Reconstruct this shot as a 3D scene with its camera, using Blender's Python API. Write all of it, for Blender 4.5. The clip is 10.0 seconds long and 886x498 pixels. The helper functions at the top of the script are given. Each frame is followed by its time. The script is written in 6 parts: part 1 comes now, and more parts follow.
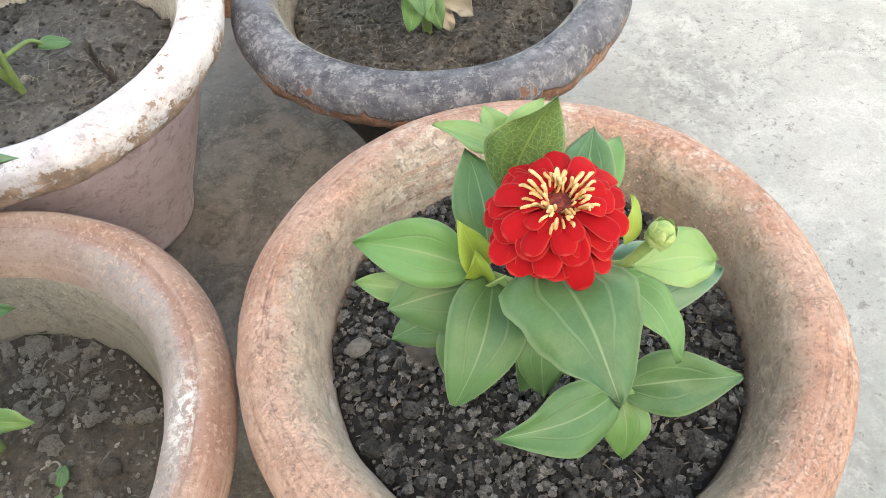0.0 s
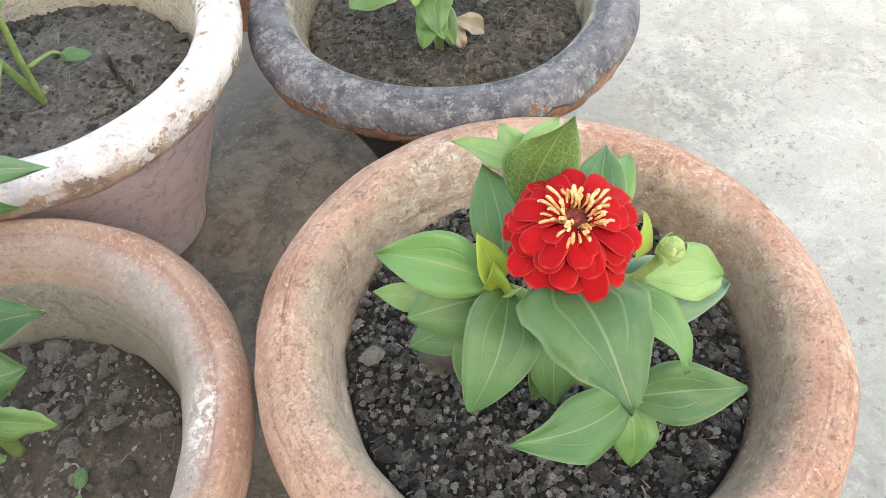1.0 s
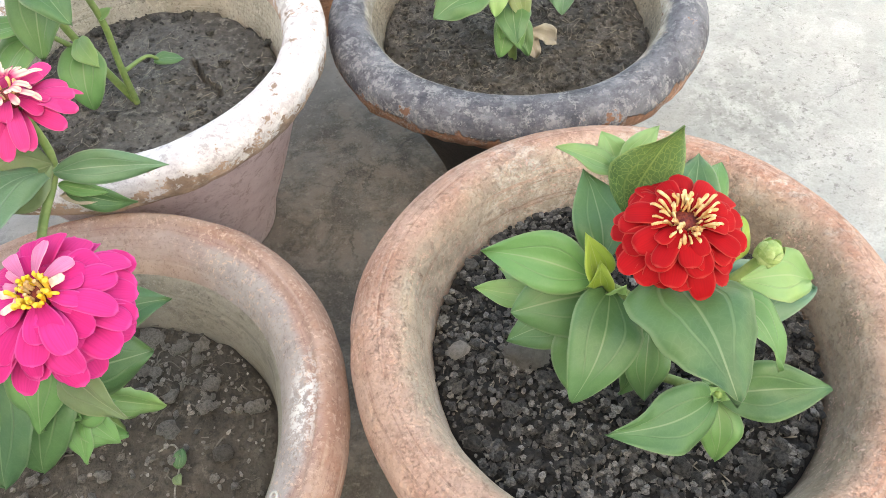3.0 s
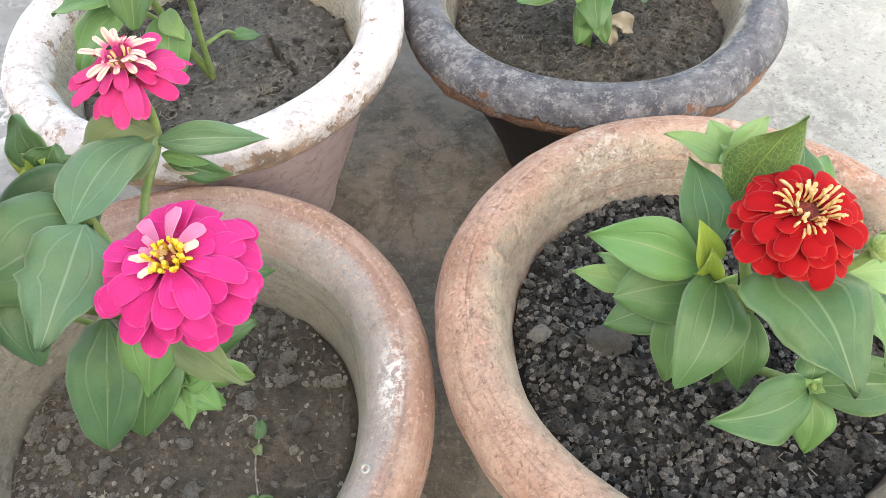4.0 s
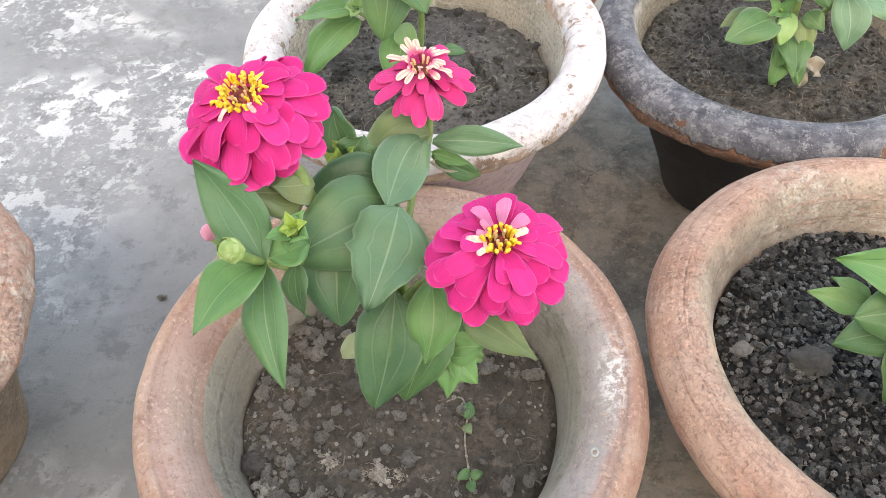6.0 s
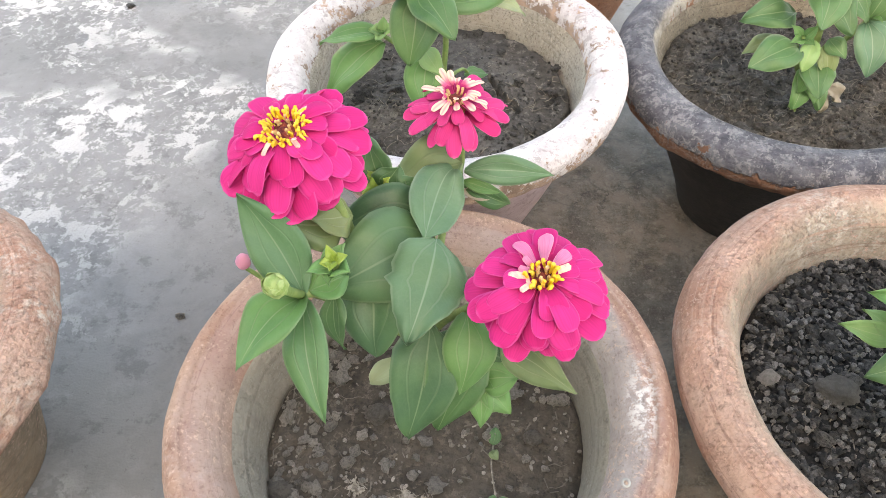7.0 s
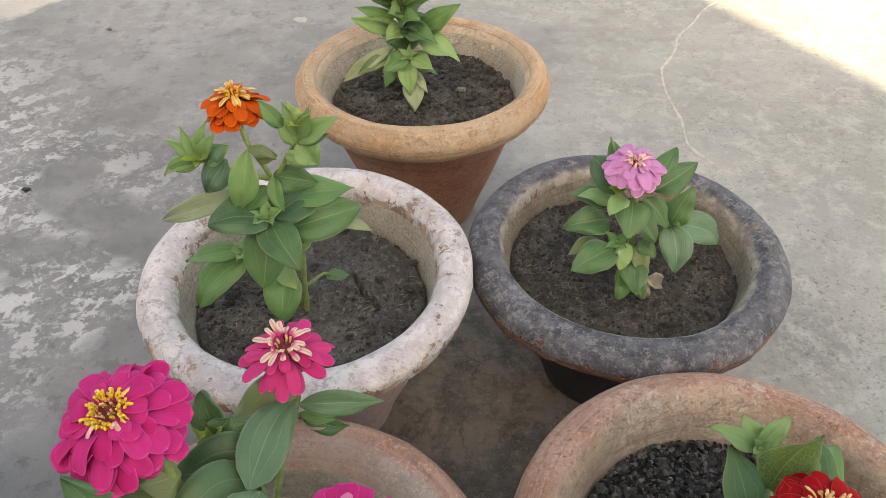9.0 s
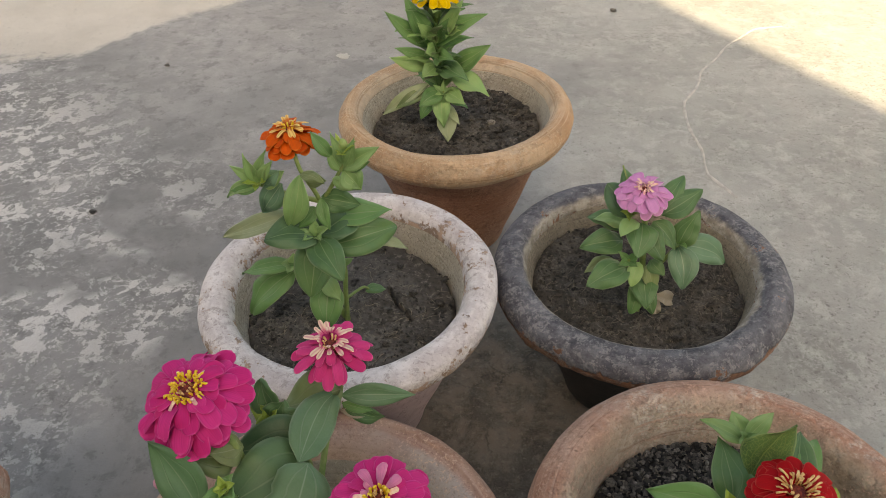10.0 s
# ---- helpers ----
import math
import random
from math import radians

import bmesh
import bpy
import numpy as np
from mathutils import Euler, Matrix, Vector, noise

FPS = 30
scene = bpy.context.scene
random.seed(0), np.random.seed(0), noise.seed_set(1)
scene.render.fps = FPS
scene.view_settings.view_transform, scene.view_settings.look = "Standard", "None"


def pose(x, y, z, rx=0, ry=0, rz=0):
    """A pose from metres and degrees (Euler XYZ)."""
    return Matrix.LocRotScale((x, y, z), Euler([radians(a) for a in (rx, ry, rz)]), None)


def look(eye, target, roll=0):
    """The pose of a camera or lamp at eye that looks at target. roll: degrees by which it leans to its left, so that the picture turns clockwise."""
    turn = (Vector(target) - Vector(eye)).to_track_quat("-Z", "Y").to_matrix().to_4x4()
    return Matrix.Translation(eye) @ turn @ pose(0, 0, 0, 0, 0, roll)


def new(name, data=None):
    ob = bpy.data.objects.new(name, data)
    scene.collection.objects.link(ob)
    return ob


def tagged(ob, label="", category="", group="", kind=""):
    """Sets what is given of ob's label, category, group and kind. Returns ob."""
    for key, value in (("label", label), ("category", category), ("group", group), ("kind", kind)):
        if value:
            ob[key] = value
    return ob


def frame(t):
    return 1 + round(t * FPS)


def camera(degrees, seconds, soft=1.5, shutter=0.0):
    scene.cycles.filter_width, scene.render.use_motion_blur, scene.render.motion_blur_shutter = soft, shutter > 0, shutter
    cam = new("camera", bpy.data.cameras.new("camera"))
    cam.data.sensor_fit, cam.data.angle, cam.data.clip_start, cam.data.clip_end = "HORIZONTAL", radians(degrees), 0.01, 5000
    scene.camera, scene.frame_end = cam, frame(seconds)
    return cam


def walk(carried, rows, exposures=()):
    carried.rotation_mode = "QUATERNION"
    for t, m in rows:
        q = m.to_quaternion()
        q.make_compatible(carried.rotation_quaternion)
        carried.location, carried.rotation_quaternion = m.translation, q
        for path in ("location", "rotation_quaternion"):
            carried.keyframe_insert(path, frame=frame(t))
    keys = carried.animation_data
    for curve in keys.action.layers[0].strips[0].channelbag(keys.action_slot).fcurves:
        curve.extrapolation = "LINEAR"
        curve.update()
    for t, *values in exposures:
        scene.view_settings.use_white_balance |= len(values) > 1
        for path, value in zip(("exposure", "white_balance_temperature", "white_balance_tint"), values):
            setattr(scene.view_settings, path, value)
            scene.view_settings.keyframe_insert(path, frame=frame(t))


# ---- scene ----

cam = camera(62.35, 10.0, soft=0.6)
PATH = [
    (0.0, (0.1001, -0.0096, 0.5288), (0.0991, 0.3431, 0.0435), -5.40),
    (0.5, (0.0941, -0.0125, 0.5314), (0.0913, 0.3416, 0.0470), -5.18),
    (1.0, (0.0912, -0.0162, 0.5393), (0.0927, 0.3440, 0.0594), -4.33),
    (1.5, (0.0813, -0.0239, 0.5515), (0.0715, 0.3441, 0.0777), -5.18),
    (2.0, (0.0775, -0.0232, 0.5527), (0.0663, 0.3428, 0.0773), -5.40),
    (2.5, (0.0660, -0.0259, 0.5545), (0.0536, 0.3400, 0.0791), -5.27),
    (3.8, (0.0190, -0.0340, 0.5567), (-0.0060, 0.3253, 0.0769), -4.81),
    (4.0, (0.0075, -0.0346, 0.5576), (-0.0200, 0.3231, 0.0766), -4.55),
    (4.5, (-0.0199, -0.0427, 0.5628), (-0.0530, 0.3158, 0.0828), -3.96),
    (5.0, (-0.0449, -0.0509, 0.5668), (-0.0896, 0.3068, 0.0871), -3.64),
    (5.5, (-0.0724, -0.0649, 0.5725), (-0.1263, 0.2977, 0.0975), -2.66),
    (6.0, (-0.0996, -0.0778, 0.5886), (-0.1689, 0.2907, 0.1201), -3.98),
    (6.2, (-0.1044, -0.0815, 0.5938), (-0.1817, 0.2889, 0.1282), -4.64),
    (7.3, (-0.1228, -0.0590, 0.6033), (-0.1853, 0.3164, 0.1394), -2.80),
    (7.5, (-0.1166, -0.0482, 0.6119), (-0.1731, 0.3340, 0.1529), -2.67),
    (8.0, (-0.0940, -0.0323, 0.6388), (-0.1266, 0.3798, 0.2040), -0.75),
    (8.5, (-0.0702, -0.0285, 0.6562), (-0.0912, 0.3941, 0.2308), -0.21),
    (9.0, (-0.0511, -0.0407, 0.6907), (-0.0724, 0.3997, 0.2838), -0.76),
    (9.5, (-0.0464, -0.0869, 0.7198), (-0.0853, 0.3645, 0.3264), -0.77),
    (10.0, (-0.0407, -0.1031, 0.7318), (-0.0911, 0.3511, 0.3431), -2.48),
]
EXPOSURES = [(0.0, 3.1, 9300, 10), (2.5, 3.1, 9300, 10), (4.5, 3.1, 9200, 11), (6.2, 3.05, 9200, 13), (7.5, 2.98, 9500, 13), (8.2, 2.75, 9700, 13), (9.0, 2.12, 10000, 14), (9.5, 1.78, 10200, 14), (10.0, 1.7, 10400, 14)]
walk(cam, [(t, look(eye, target, roll)) for t, eye, target, roll in PATH], EXPOSURES)

# ---- light: open sky, sun behind an added wall that shades the pots ----
SUN_ELEVATION, SUN_AZIMUTH = 36.0, 180.0      # the sun stands in the south (-y)
world = bpy.data.worlds.new("world")
scene.world = world
world.use_nodes = True
sky = world.node_tree.nodes.new("ShaderNodeTexSky")
sky.sky_type, sky.sun_disc = "NISHITA", False
sky.sun_elevation, sky.sun_rotation = radians(SUN_ELEVATION), radians(SUN_AZIMUTH)
sky.dust_density = 3.0
world.node_tree.links.new(sky.outputs[0], world.node_tree.nodes["Background"].inputs["Color"])
world.node_tree.nodes["Background"].inputs["Strength"].default_value = 0.12
sun_data = bpy.data.lights.new("sun", "SUN")
sun_data.energy, sun_data.angle, sun_data.color = 3.5, radians(0.6), (1.0, 0.93, 0.82)
sun = new("sun", sun_data)
sun.matrix_world = look((0, -6, 6 * math.tan(radians(SUN_ELEVATION))), (0, 0, 0))


# ---- materials ----
class Paint:
    """A node material built step by step."""

    def __init__(self, name, rough=0.8):
        self.mat = bpy.data.materials.new(name)
        self.mat.use_nodes = True
        self.tree = self.mat.node_tree
        self.bsdf = self.tree.nodes["Principled BSDF"]
        self.bsdf.inputs["Roughness"].default_value = rough
        self.place = self.tree.nodes.new("ShaderNodeTexCoord").outputs["Object"]

    def plug(self, socket, value):
        if isinstance(value, bpy.types.NodeSocket):
            self.tree.links.new(value, socket)
        elif isinstance(value, (tuple, list)) and len(value) == 3 and socket.type == "RGBA":
            socket.default_value = (*value, 1)
        else:
            socket.default_value = value

    def noise(self, scale, detail=4.0, rough=0.55, distort=0.0, place=None, stretch=None, seed=0.0):
        n = self.tree.nodes.new("ShaderNodeTexNoise")
        where = place or self.place
        if stretch or seed:
            m = self.tree.nodes.new("ShaderNodeMapping")
            self.plug(m.inputs["Vector"], where)
            m.inputs["Scale"].default_value = stretch or (1, 1, 1)
            m.inputs["Location"].default_value = (seed, seed * 1.7, seed * 0.6)
            where = m.outputs[0]
        self.plug(n.inputs["Vector"], where)
        for key, v in (("Scale", scale), ("Detail", detail), ("Roughness", rough), ("Distortion", distort)):
            n.inputs[key].default_value = v
        return n.outputs["Fac"]

    def cells(self, scale, feature="F1", place=None, output="Distance"):
        n = self.tree.nodes.new("ShaderNodeTexVoronoi")
        n.feature = feature
        self.plug(n.inputs["Vector"], place or self.place)
        n.inputs["Scale"].default_value = scale
        return n.outputs[output]

    def step(self, value, low, high, a=0.0, b=1.0):
        n = self.tree.nodes.new("ShaderNodeMapRange")
        n.interpolation_type = "SMOOTHSTEP"
        for key, v in zip(("Value", "From Min", "From Max", "To Min", "To Max"), (value, low, high, a, b)):
            self.plug(n.inputs[key], v)
        return n.outputs[0]

    def sums(self, kind, a, b=0.0, c=0.0):
        n = self.tree.nodes.new("ShaderNodeMath")
        n.operation = kind
        for i, v in enumerate((a, b, c)):
            self.plug(n.inputs[i], v)
        return n.outputs[0]

    def mix(self, fac, a, b, kind="MIX"):
        n = self.tree.nodes.new("ShaderNodeMix")
        n.data_type, n.blend_type = "RGBA", kind
        self.plug(n.inputs["Factor"], fac)
        self.plug(n.inputs[6], a)
        self.plug(n.inputs[7], b)
        return n.outputs[2]

    def axes(self):
        n = self.tree.nodes.new("ShaderNodeSeparateXYZ")
        self.plug(n.inputs[0], self.place)
        return n.outputs

    def radius(self):
        x, y, z = self.axes()
        return self.sums("SQRT", self.sums("ADD", self.sums("MULTIPLY", x, x), self.sums("MULTIPLY", y, y))), z

    def own(self, output="Random"):
        return self.tree.nodes.new("ShaderNodeObjectInfo").outputs[output]

    def uv(self):
        n = self.tree.nodes.new("ShaderNodeSeparateXYZ")
        self.plug(n.inputs[0], self.tree.nodes.new("ShaderNodeUVMap").outputs[0])
        return n.outputs[0], n.outputs[1]

    def bump(self, height, strength=0.5, distance=0.002):
        n = self.tree.nodes.new("ShaderNodeBump")
        n.inputs["Strength"].default_value, n.inputs["Distance"].default_value = strength, distance
        self.plug(n.inputs["Height"], height)
        self.plug(self.bsdf.inputs["Normal"], n.outputs[0])

    def done(self, colour, rough=None, glow_through=0.0):
        self.plug(self.bsdf.inputs["Base Color"], colour)
        if rough is not None:
            self.plug(self.bsdf.inputs["Roughness"], rough)
        if glow_through:
            thin = self.tree.nodes.new("ShaderNodeBsdfTranslucent")
            self.plug(thin.inputs["Color"], colour)
            both = self.tree.nodes.new("ShaderNodeMixShader")
            both.inputs[0].default_value = glow_through
            self.tree.links.new(self.bsdf.outputs[0], both.inputs[1])
            self.tree.links.new(thin.outputs[0], both.inputs[2])
            self.tree.links.new(both.outputs[0], self.tree.nodes["Material Output"].inputs["Surface"])
        return self.mat


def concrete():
    p = Paint("worn concrete", 0.6)
    x, y, z = p.axes()
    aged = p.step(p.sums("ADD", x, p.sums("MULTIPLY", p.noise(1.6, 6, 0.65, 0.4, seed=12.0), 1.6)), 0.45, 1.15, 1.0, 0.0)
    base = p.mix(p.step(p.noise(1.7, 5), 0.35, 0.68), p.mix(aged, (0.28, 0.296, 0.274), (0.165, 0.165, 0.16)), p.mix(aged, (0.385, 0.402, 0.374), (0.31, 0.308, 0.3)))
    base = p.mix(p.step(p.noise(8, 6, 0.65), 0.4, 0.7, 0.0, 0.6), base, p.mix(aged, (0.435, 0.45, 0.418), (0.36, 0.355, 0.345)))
    base = p.mix(p.step(p.noise(22, 8, 0.78, 0.1, seed=3.1), 0.53, 0.6, 0.0, p.sums("ADD", p.sums("MULTIPLY", aged, 0.6), 0.12)), base, (0.15, 0.148, 0.142))
    worn = p.step(p.sums("ADD", x, p.sums("MULTIPLY", p.noise(2.5, 3, seed=1.2), 0.8)), 0.0, 0.4, 1.0, 0.12)
    zone = p.sums("MULTIPLY", p.step(p.sums("ADD", p.noise(3.4, 4, 0.6, 0.5, seed=7.3), p.step(x, -1.05, -0.6, 0.1, 0.0)), 0.44, 0.56), p.sums("MULTIPLY", worn, p.step(p.sums("ADD", y, p.sums("MULTIPLY", x, 0.9)), 0.1, 0.55, 1.0, 0.12)))
    flakes = p.sums("MULTIPLY", zone, p.step(p.noise(23, 8, 0.7, 0.2, seed=2.0), 0.525, 0.545))
    fine = p.sums("MULTIPLY", zone, p.step(p.noise(80, 7, 0.78, 0.1, seed=4.0), 0.54, 0.56))
    flakes = p.sums("MAXIMUM", flakes, p.sums("MULTIPLY", fine, 0.55))
    base = p.mix(p.step(p.noise(15, 9, 0.78, 0.3, seed=21.0), 0.46, 0.58, 0.0, 0.42), base, p.mix(aged, (0.33, 0.325, 0.305), (0.2, 0.2, 0.195)))
    base = p.mix(p.sums("MULTIPLY", flakes, 0.9), base, (0.64, 0.63, 0.605))
    edge_noise = p.sums("MULTIPLY", p.sums("SUBTRACT", p.noise(7, 7, 0.7, 0.3, seed=51.0), 0.5), 0.28)
    skim_a = p.sums("SUBTRACT", p.sums("SUBTRACT", y, 1.39), p.sums("MULTIPLY", p.sums("ADD", x, 1.215), 0.15))
    skim_b = p.sums("SUBTRACT", p.sums("SUBTRACT", y, 1.42), p.sums("MULTIPLY", p.sums("ADD", x, 1.036), 1.09))
    skim = p.step(p.sums("ADD", p.sums("MINIMUM", skim_a, skim_b), edge_noise), -0.02, 0.03)
    base = p.mix(p.sums("MULTIPLY", skim, 0.92), base, p.mix(p.step(p.noise(5, 6, 0.65, seed=53.0), 0.35, 0.65), (0.53, 0.5, 0.435), (0.63, 0.6, 0.53)))

    def around(centre, low, high, ripple, top):
        away = p.tree.nodes.new("ShaderNodeVectorMath")
        away.operation = "DISTANCE"
        p.plug(away.inputs[0], p.place)
        away.inputs[1].default_value = centre
        return p.step(p.sums("ADD", away.outputs["Value"], p.sums("MULTIPLY", p.noise(12, 6, 0.7, seed=low * 50), ripple)), low, high, top, 0.0)

    blot = p.sums("MULTIPLY", p.step(p.noise(6, 8, 0.72, 0.5, seed=31.0), 0.46, 0.6, 0.15, 1.0), p.step(p.noise(40, 8, 0.78, 0.2, seed=33.0), 0.46, 0.56))
    blot = p.sums("MAXIMUM", p.sums("MULTIPLY", blot, 0.42), p.sums("MULTIPLY", around((0.362, 0.57, 0), 0.1, 0.19, 0.16, 0.8), p.step(p.noise(55, 8, 0.78, seed=35.0), 0.42, 0.55)))
    fresh = p.sums("SUBTRACT", 1.0, aged)
    base = p.mix(p.sums("MULTIPLY", blot, fresh), base, (0.2, 0.205, 0.188))
    base = p.mix(p.step(p.noise(26, 8, 0.75, 0.3, seed=37.0), 0.5, 0.62, 0.0, p.sums("MULTIPLY", fresh, 0.4)), base, (0.52, 0.53, 0.5))
    shifted = p.tree.nodes.new("ShaderNodeVectorMath")
    shifted.operation = "MULTIPLY_ADD"
    ripple = p.tree.nodes.new("ShaderNodeCombineXYZ")
    p.plug(ripple.inputs[0], p.noise(30, 5, 0.7, seed=41.0))
    p.plug(ripple.inputs[1], p.noise(30, 5, 0.7, seed=43.0))
    p.plug(shifted.inputs[0], ripple.outputs[0])
    shifted.inputs[1].default_value = (0.04, 0.04, 0)
    p.plug(shifted.inputs[2], p.place)
    hair = p.sums("MULTIPLY", p.step(p.cells(13.0, "DISTANCE_TO_EDGE", shifted.outputs[0]), 0.003, 0.013, 0.6, 0.0), around((0.49, 0.575, 0), 0.04, 0.09, 0.06, 1.0))
    base = p.mix(hair, base, (0.09, 0.09, 0.082))
    pits = p.step(p.noise(90, 6, 0.78, 0.1, seed=9.0), 0.61, 0.63)
    scar = p.step(p.noise(9, 5, 0.65, 0.3, seed=61.0), 0.45, 0.62, 0.0, 1.0)
    scar = p.sums("MAXIMUM", scar, around((0.375, 0.565, 0), 0.09, 0.2, 0.12, 1.0))
    holes = p.sums("MULTIPLY", p.sums("MULTIPLY", p.step(p.noise(125, 7, 0.78, 0.2, seed=63.0), 0.55, 0.6), scar), fresh)
    base = p.mix(p.sums("MULTIPLY", holes, 0.7), base, (0.17, 0.175, 0.16))
    pits = p.sums("MAXIMUM", pits, p.sums("MULTIPLY", holes, 0.7))
    base = p.mix(p.sums("MULTIPLY", pits, 0.6), base, (0.12, 0.115, 0.105))
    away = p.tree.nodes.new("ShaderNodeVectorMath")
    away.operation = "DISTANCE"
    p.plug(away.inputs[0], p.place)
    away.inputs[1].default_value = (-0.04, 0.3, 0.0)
    # Brown dirt between the pots, its colours darkened to hold the gaps' shade too.
    dirt_and_shade = p.sums("MULTIPLY", p.step(p.sums("ADD", away.outputs["Value"], p.sums("MULTIPLY", p.noise(7, 5, 0.65, seed=6.0), 0.25)), 0.36, 0.58, 1.0, 0.0), p.step(p.noise(34, 7, 0.75, seed=8.0), 0.3, 0.62, 0.7, 1.0))
    soiled_shaded = p.mix(p.step(p.noise(19, 10, 0.78, 0.3, seed=14.0), 0.44, 0.58), (0.09, 0.075, 0.058), (0.215, 0.182, 0.145))
    soiled_shaded = p.mix(p.step(p.noise(120, 6, 0.75, seed=18.0), 0.55, 0.62, 0.0, 0.6), soiled_shaded, (0.3, 0.27, 0.225))
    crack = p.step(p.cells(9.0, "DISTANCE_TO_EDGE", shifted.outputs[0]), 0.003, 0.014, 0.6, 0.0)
    soiled_shaded = p.mix(p.sums("MULTIPLY", crack, p.step(p.noise(11, 3, seed=19.0), 0.45, 0.6)), soiled_shaded, (0.03, 0.026, 0.021))
    base = p.mix(dirt_and_shade, base, soiled_shaded)
    # Broad floor patch, darkest around (-0.48, 0.22), with a noisy edge.
    darker = p.tree.nodes.new("ShaderNodeVectorMath")
    darker.operation = "DISTANCE"
    p.plug(darker.inputs[0], p.place)
    darker.inputs[1].default_value = (-0.48, 0.22, 0.0)
    dark_patch = p.step(p.sums("ADD", darker.outputs["Value"], p.sums("MULTIPLY", p.noise(6, 6, 0.7, seed=16.0), 0.6)), 0.35, 0.8, 0.4, 0.0)
    base = p.mix(dark_patch, base, (0.1, 0.1, 0.096))
    grain = p.noise(480, 3, 0.65)
    base = p.mix(p.step(grain, 0.4, 0.72, 0.0, 0.4), base, (0.22, 0.215, 0.2))
    p.bump(p.sums("ADD", p.sums("SUBTRACT", p.sums("ADD", p.sums("MULTIPLY", grain, 0.4), p.noise(60, 5)), pits), p.sums("MULTIPLY", flakes, 0.5)), 0.5, 0.002)
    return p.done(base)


def clay(name, warm, pale, salt, inner=None, ring=(0.0, 0.0), salt_amount=0.5, seed=0.0, patch=None, crusty=0.5, grit=0.6, darker=False):
    """Weathered terracotta: fired clay with rubbed pale places, lime bloom and grit; inner: a grey wash inside the radii of ring."""
    p = Paint(name, 0.85)
    r, z = p.radius()
    col = p.mix(p.step(p.noise(14, 4, 0.6, seed=seed), 0.35, 0.68), warm, pale)
    col = p.mix(p.step(p.noise(60, 5, 0.7, seed=seed + 4), 0.5, 0.72, 0.0, 0.6), col, tuple(0.6 * c for c in warm))
    late = patch is not None
    if inner and not late:
        wash = p.step(p.sums("ADD", r, p.sums("MULTIPLY", p.sums("SUBTRACT", p.noise(16, 5, 0.6, seed=seed + 1), 0.5), 0.03)), ring[0], ring[1], 1.0, 0.0)
        if patch:
            wash = p.sums("MULTIPLY", wash, p.step(p.axes()[0], -0.09, 0.03, 0.35, 1.0))
        col = p.mix(p.sums("MULTIPLY", wash, 0.85), col, p.mix(p.step(p.noise(40, 5, 0.65), 0.35, 0.65), inner, tuple(1.35 * c for c in inner)))
    bloom = p.sums("MULTIPLY", p.step(p.noise(9, 4, 0.55, seed=seed + 9), 0.47, 0.66), p.step(p.noise(110, 5, 0.7, seed=seed), 0.45, 0.62))
    col = p.mix(p.sums("MULTIPLY", bloom, salt_amount), col, salt)
    turned = p.tree.nodes.new("ShaderNodeCombineXYZ")
    p.plug(turned.inputs[0], r)
    p.plug(turned.inputs[1], z)
    lines = p.noise(170, 5, 0.75, place=turned.outputs[0])
    col = p.mix(p.sums("MULTIPLY", p.step(lines, 0.53, 0.6), p.step(p.noise(20, 3, seed=seed + 2), 0.36, 0.54, 0.0, 0.8)), col, pale)
    dark_line = p.step(p.noise(120, 5, 0.75, place=turned.outputs[0], seed=3.0), 0.55, 0.62, 0.0, 0.5)
    col = p.mix(dark_line, col, tuple(0.62 * c for c in warm))
    crust = p.sums("MULTIPLY", p.step(p.noise(24, 4, 0.6, seed=seed + 6), 0.42, 0.6), p.step(p.noise(230, 6, 0.8, seed=seed + 3), 0.53, 0.57))
    col = p.mix(p.sums("MULTIPLY", crust, crusty), col, tuple(min(0.8, 1.35 * c) for c in pale))
    if inner and late:
        uneven = p.sums("ADD", r, p.sums("MULTIPLY", p.sums("SUBTRACT", p.noise(22, 6, 0.65, seed=seed + 1), 0.5), 0.014))
        band = p.sums("MULTIPLY", p.step(uneven, 0.139, 0.1455, 1.0, 0.0), p.step(p.sums("ADD", p.axes()[0], p.sums("MULTIPLY", p.noise(12, 4, seed=seed + 5), 0.08)), 0.05, 0.14, 0.1, 0.7))
        blush = p.sums("MULTIPLY", p.step(uneven, 0.124, 0.13), p.step(uneven, 0.148, 0.154, 0.35, 0.0))
        col = p.mix(blush, col, (0.36, 0.25, 0.235))
        col = p.mix(band, col, p.mix(p.step(p.noise(45, 6, 0.7, seed=seed), 0.38, 0.62), inner, tuple(1.3 * c for c in inner)))
    if patch:
        near = p.tree.nodes.new("ShaderNodeVectorMath")
        near.operation = "DISTANCE"
        m = p.tree.nodes.new("ShaderNodeMapping")
        p.plug(m.inputs["Vector"], p.place)
        m.inputs["Scale"].default_value = (1, 0.33, 1)
        p.plug(near.inputs[0], m.outputs[0])
        near.inputs[1].default_value = (patch[0], patch[1] * 0.33, 0.178)
        lime = p.sums("MULTIPLY", p.step(near.outputs["Value"], 0.004, 0.015, 1.0, 0.0), p.step(p.noise(190, 6, 0.78), 0.47, 0.56))
        col = p.mix(p.sums("MULTIPLY", lime, 0.85), col, salt)
    if darker:
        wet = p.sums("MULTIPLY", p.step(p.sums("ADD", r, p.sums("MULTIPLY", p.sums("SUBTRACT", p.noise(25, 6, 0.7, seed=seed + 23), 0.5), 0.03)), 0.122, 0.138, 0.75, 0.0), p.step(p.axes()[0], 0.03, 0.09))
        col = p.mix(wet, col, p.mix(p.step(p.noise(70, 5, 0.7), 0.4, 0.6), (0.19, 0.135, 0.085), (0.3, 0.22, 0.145)))
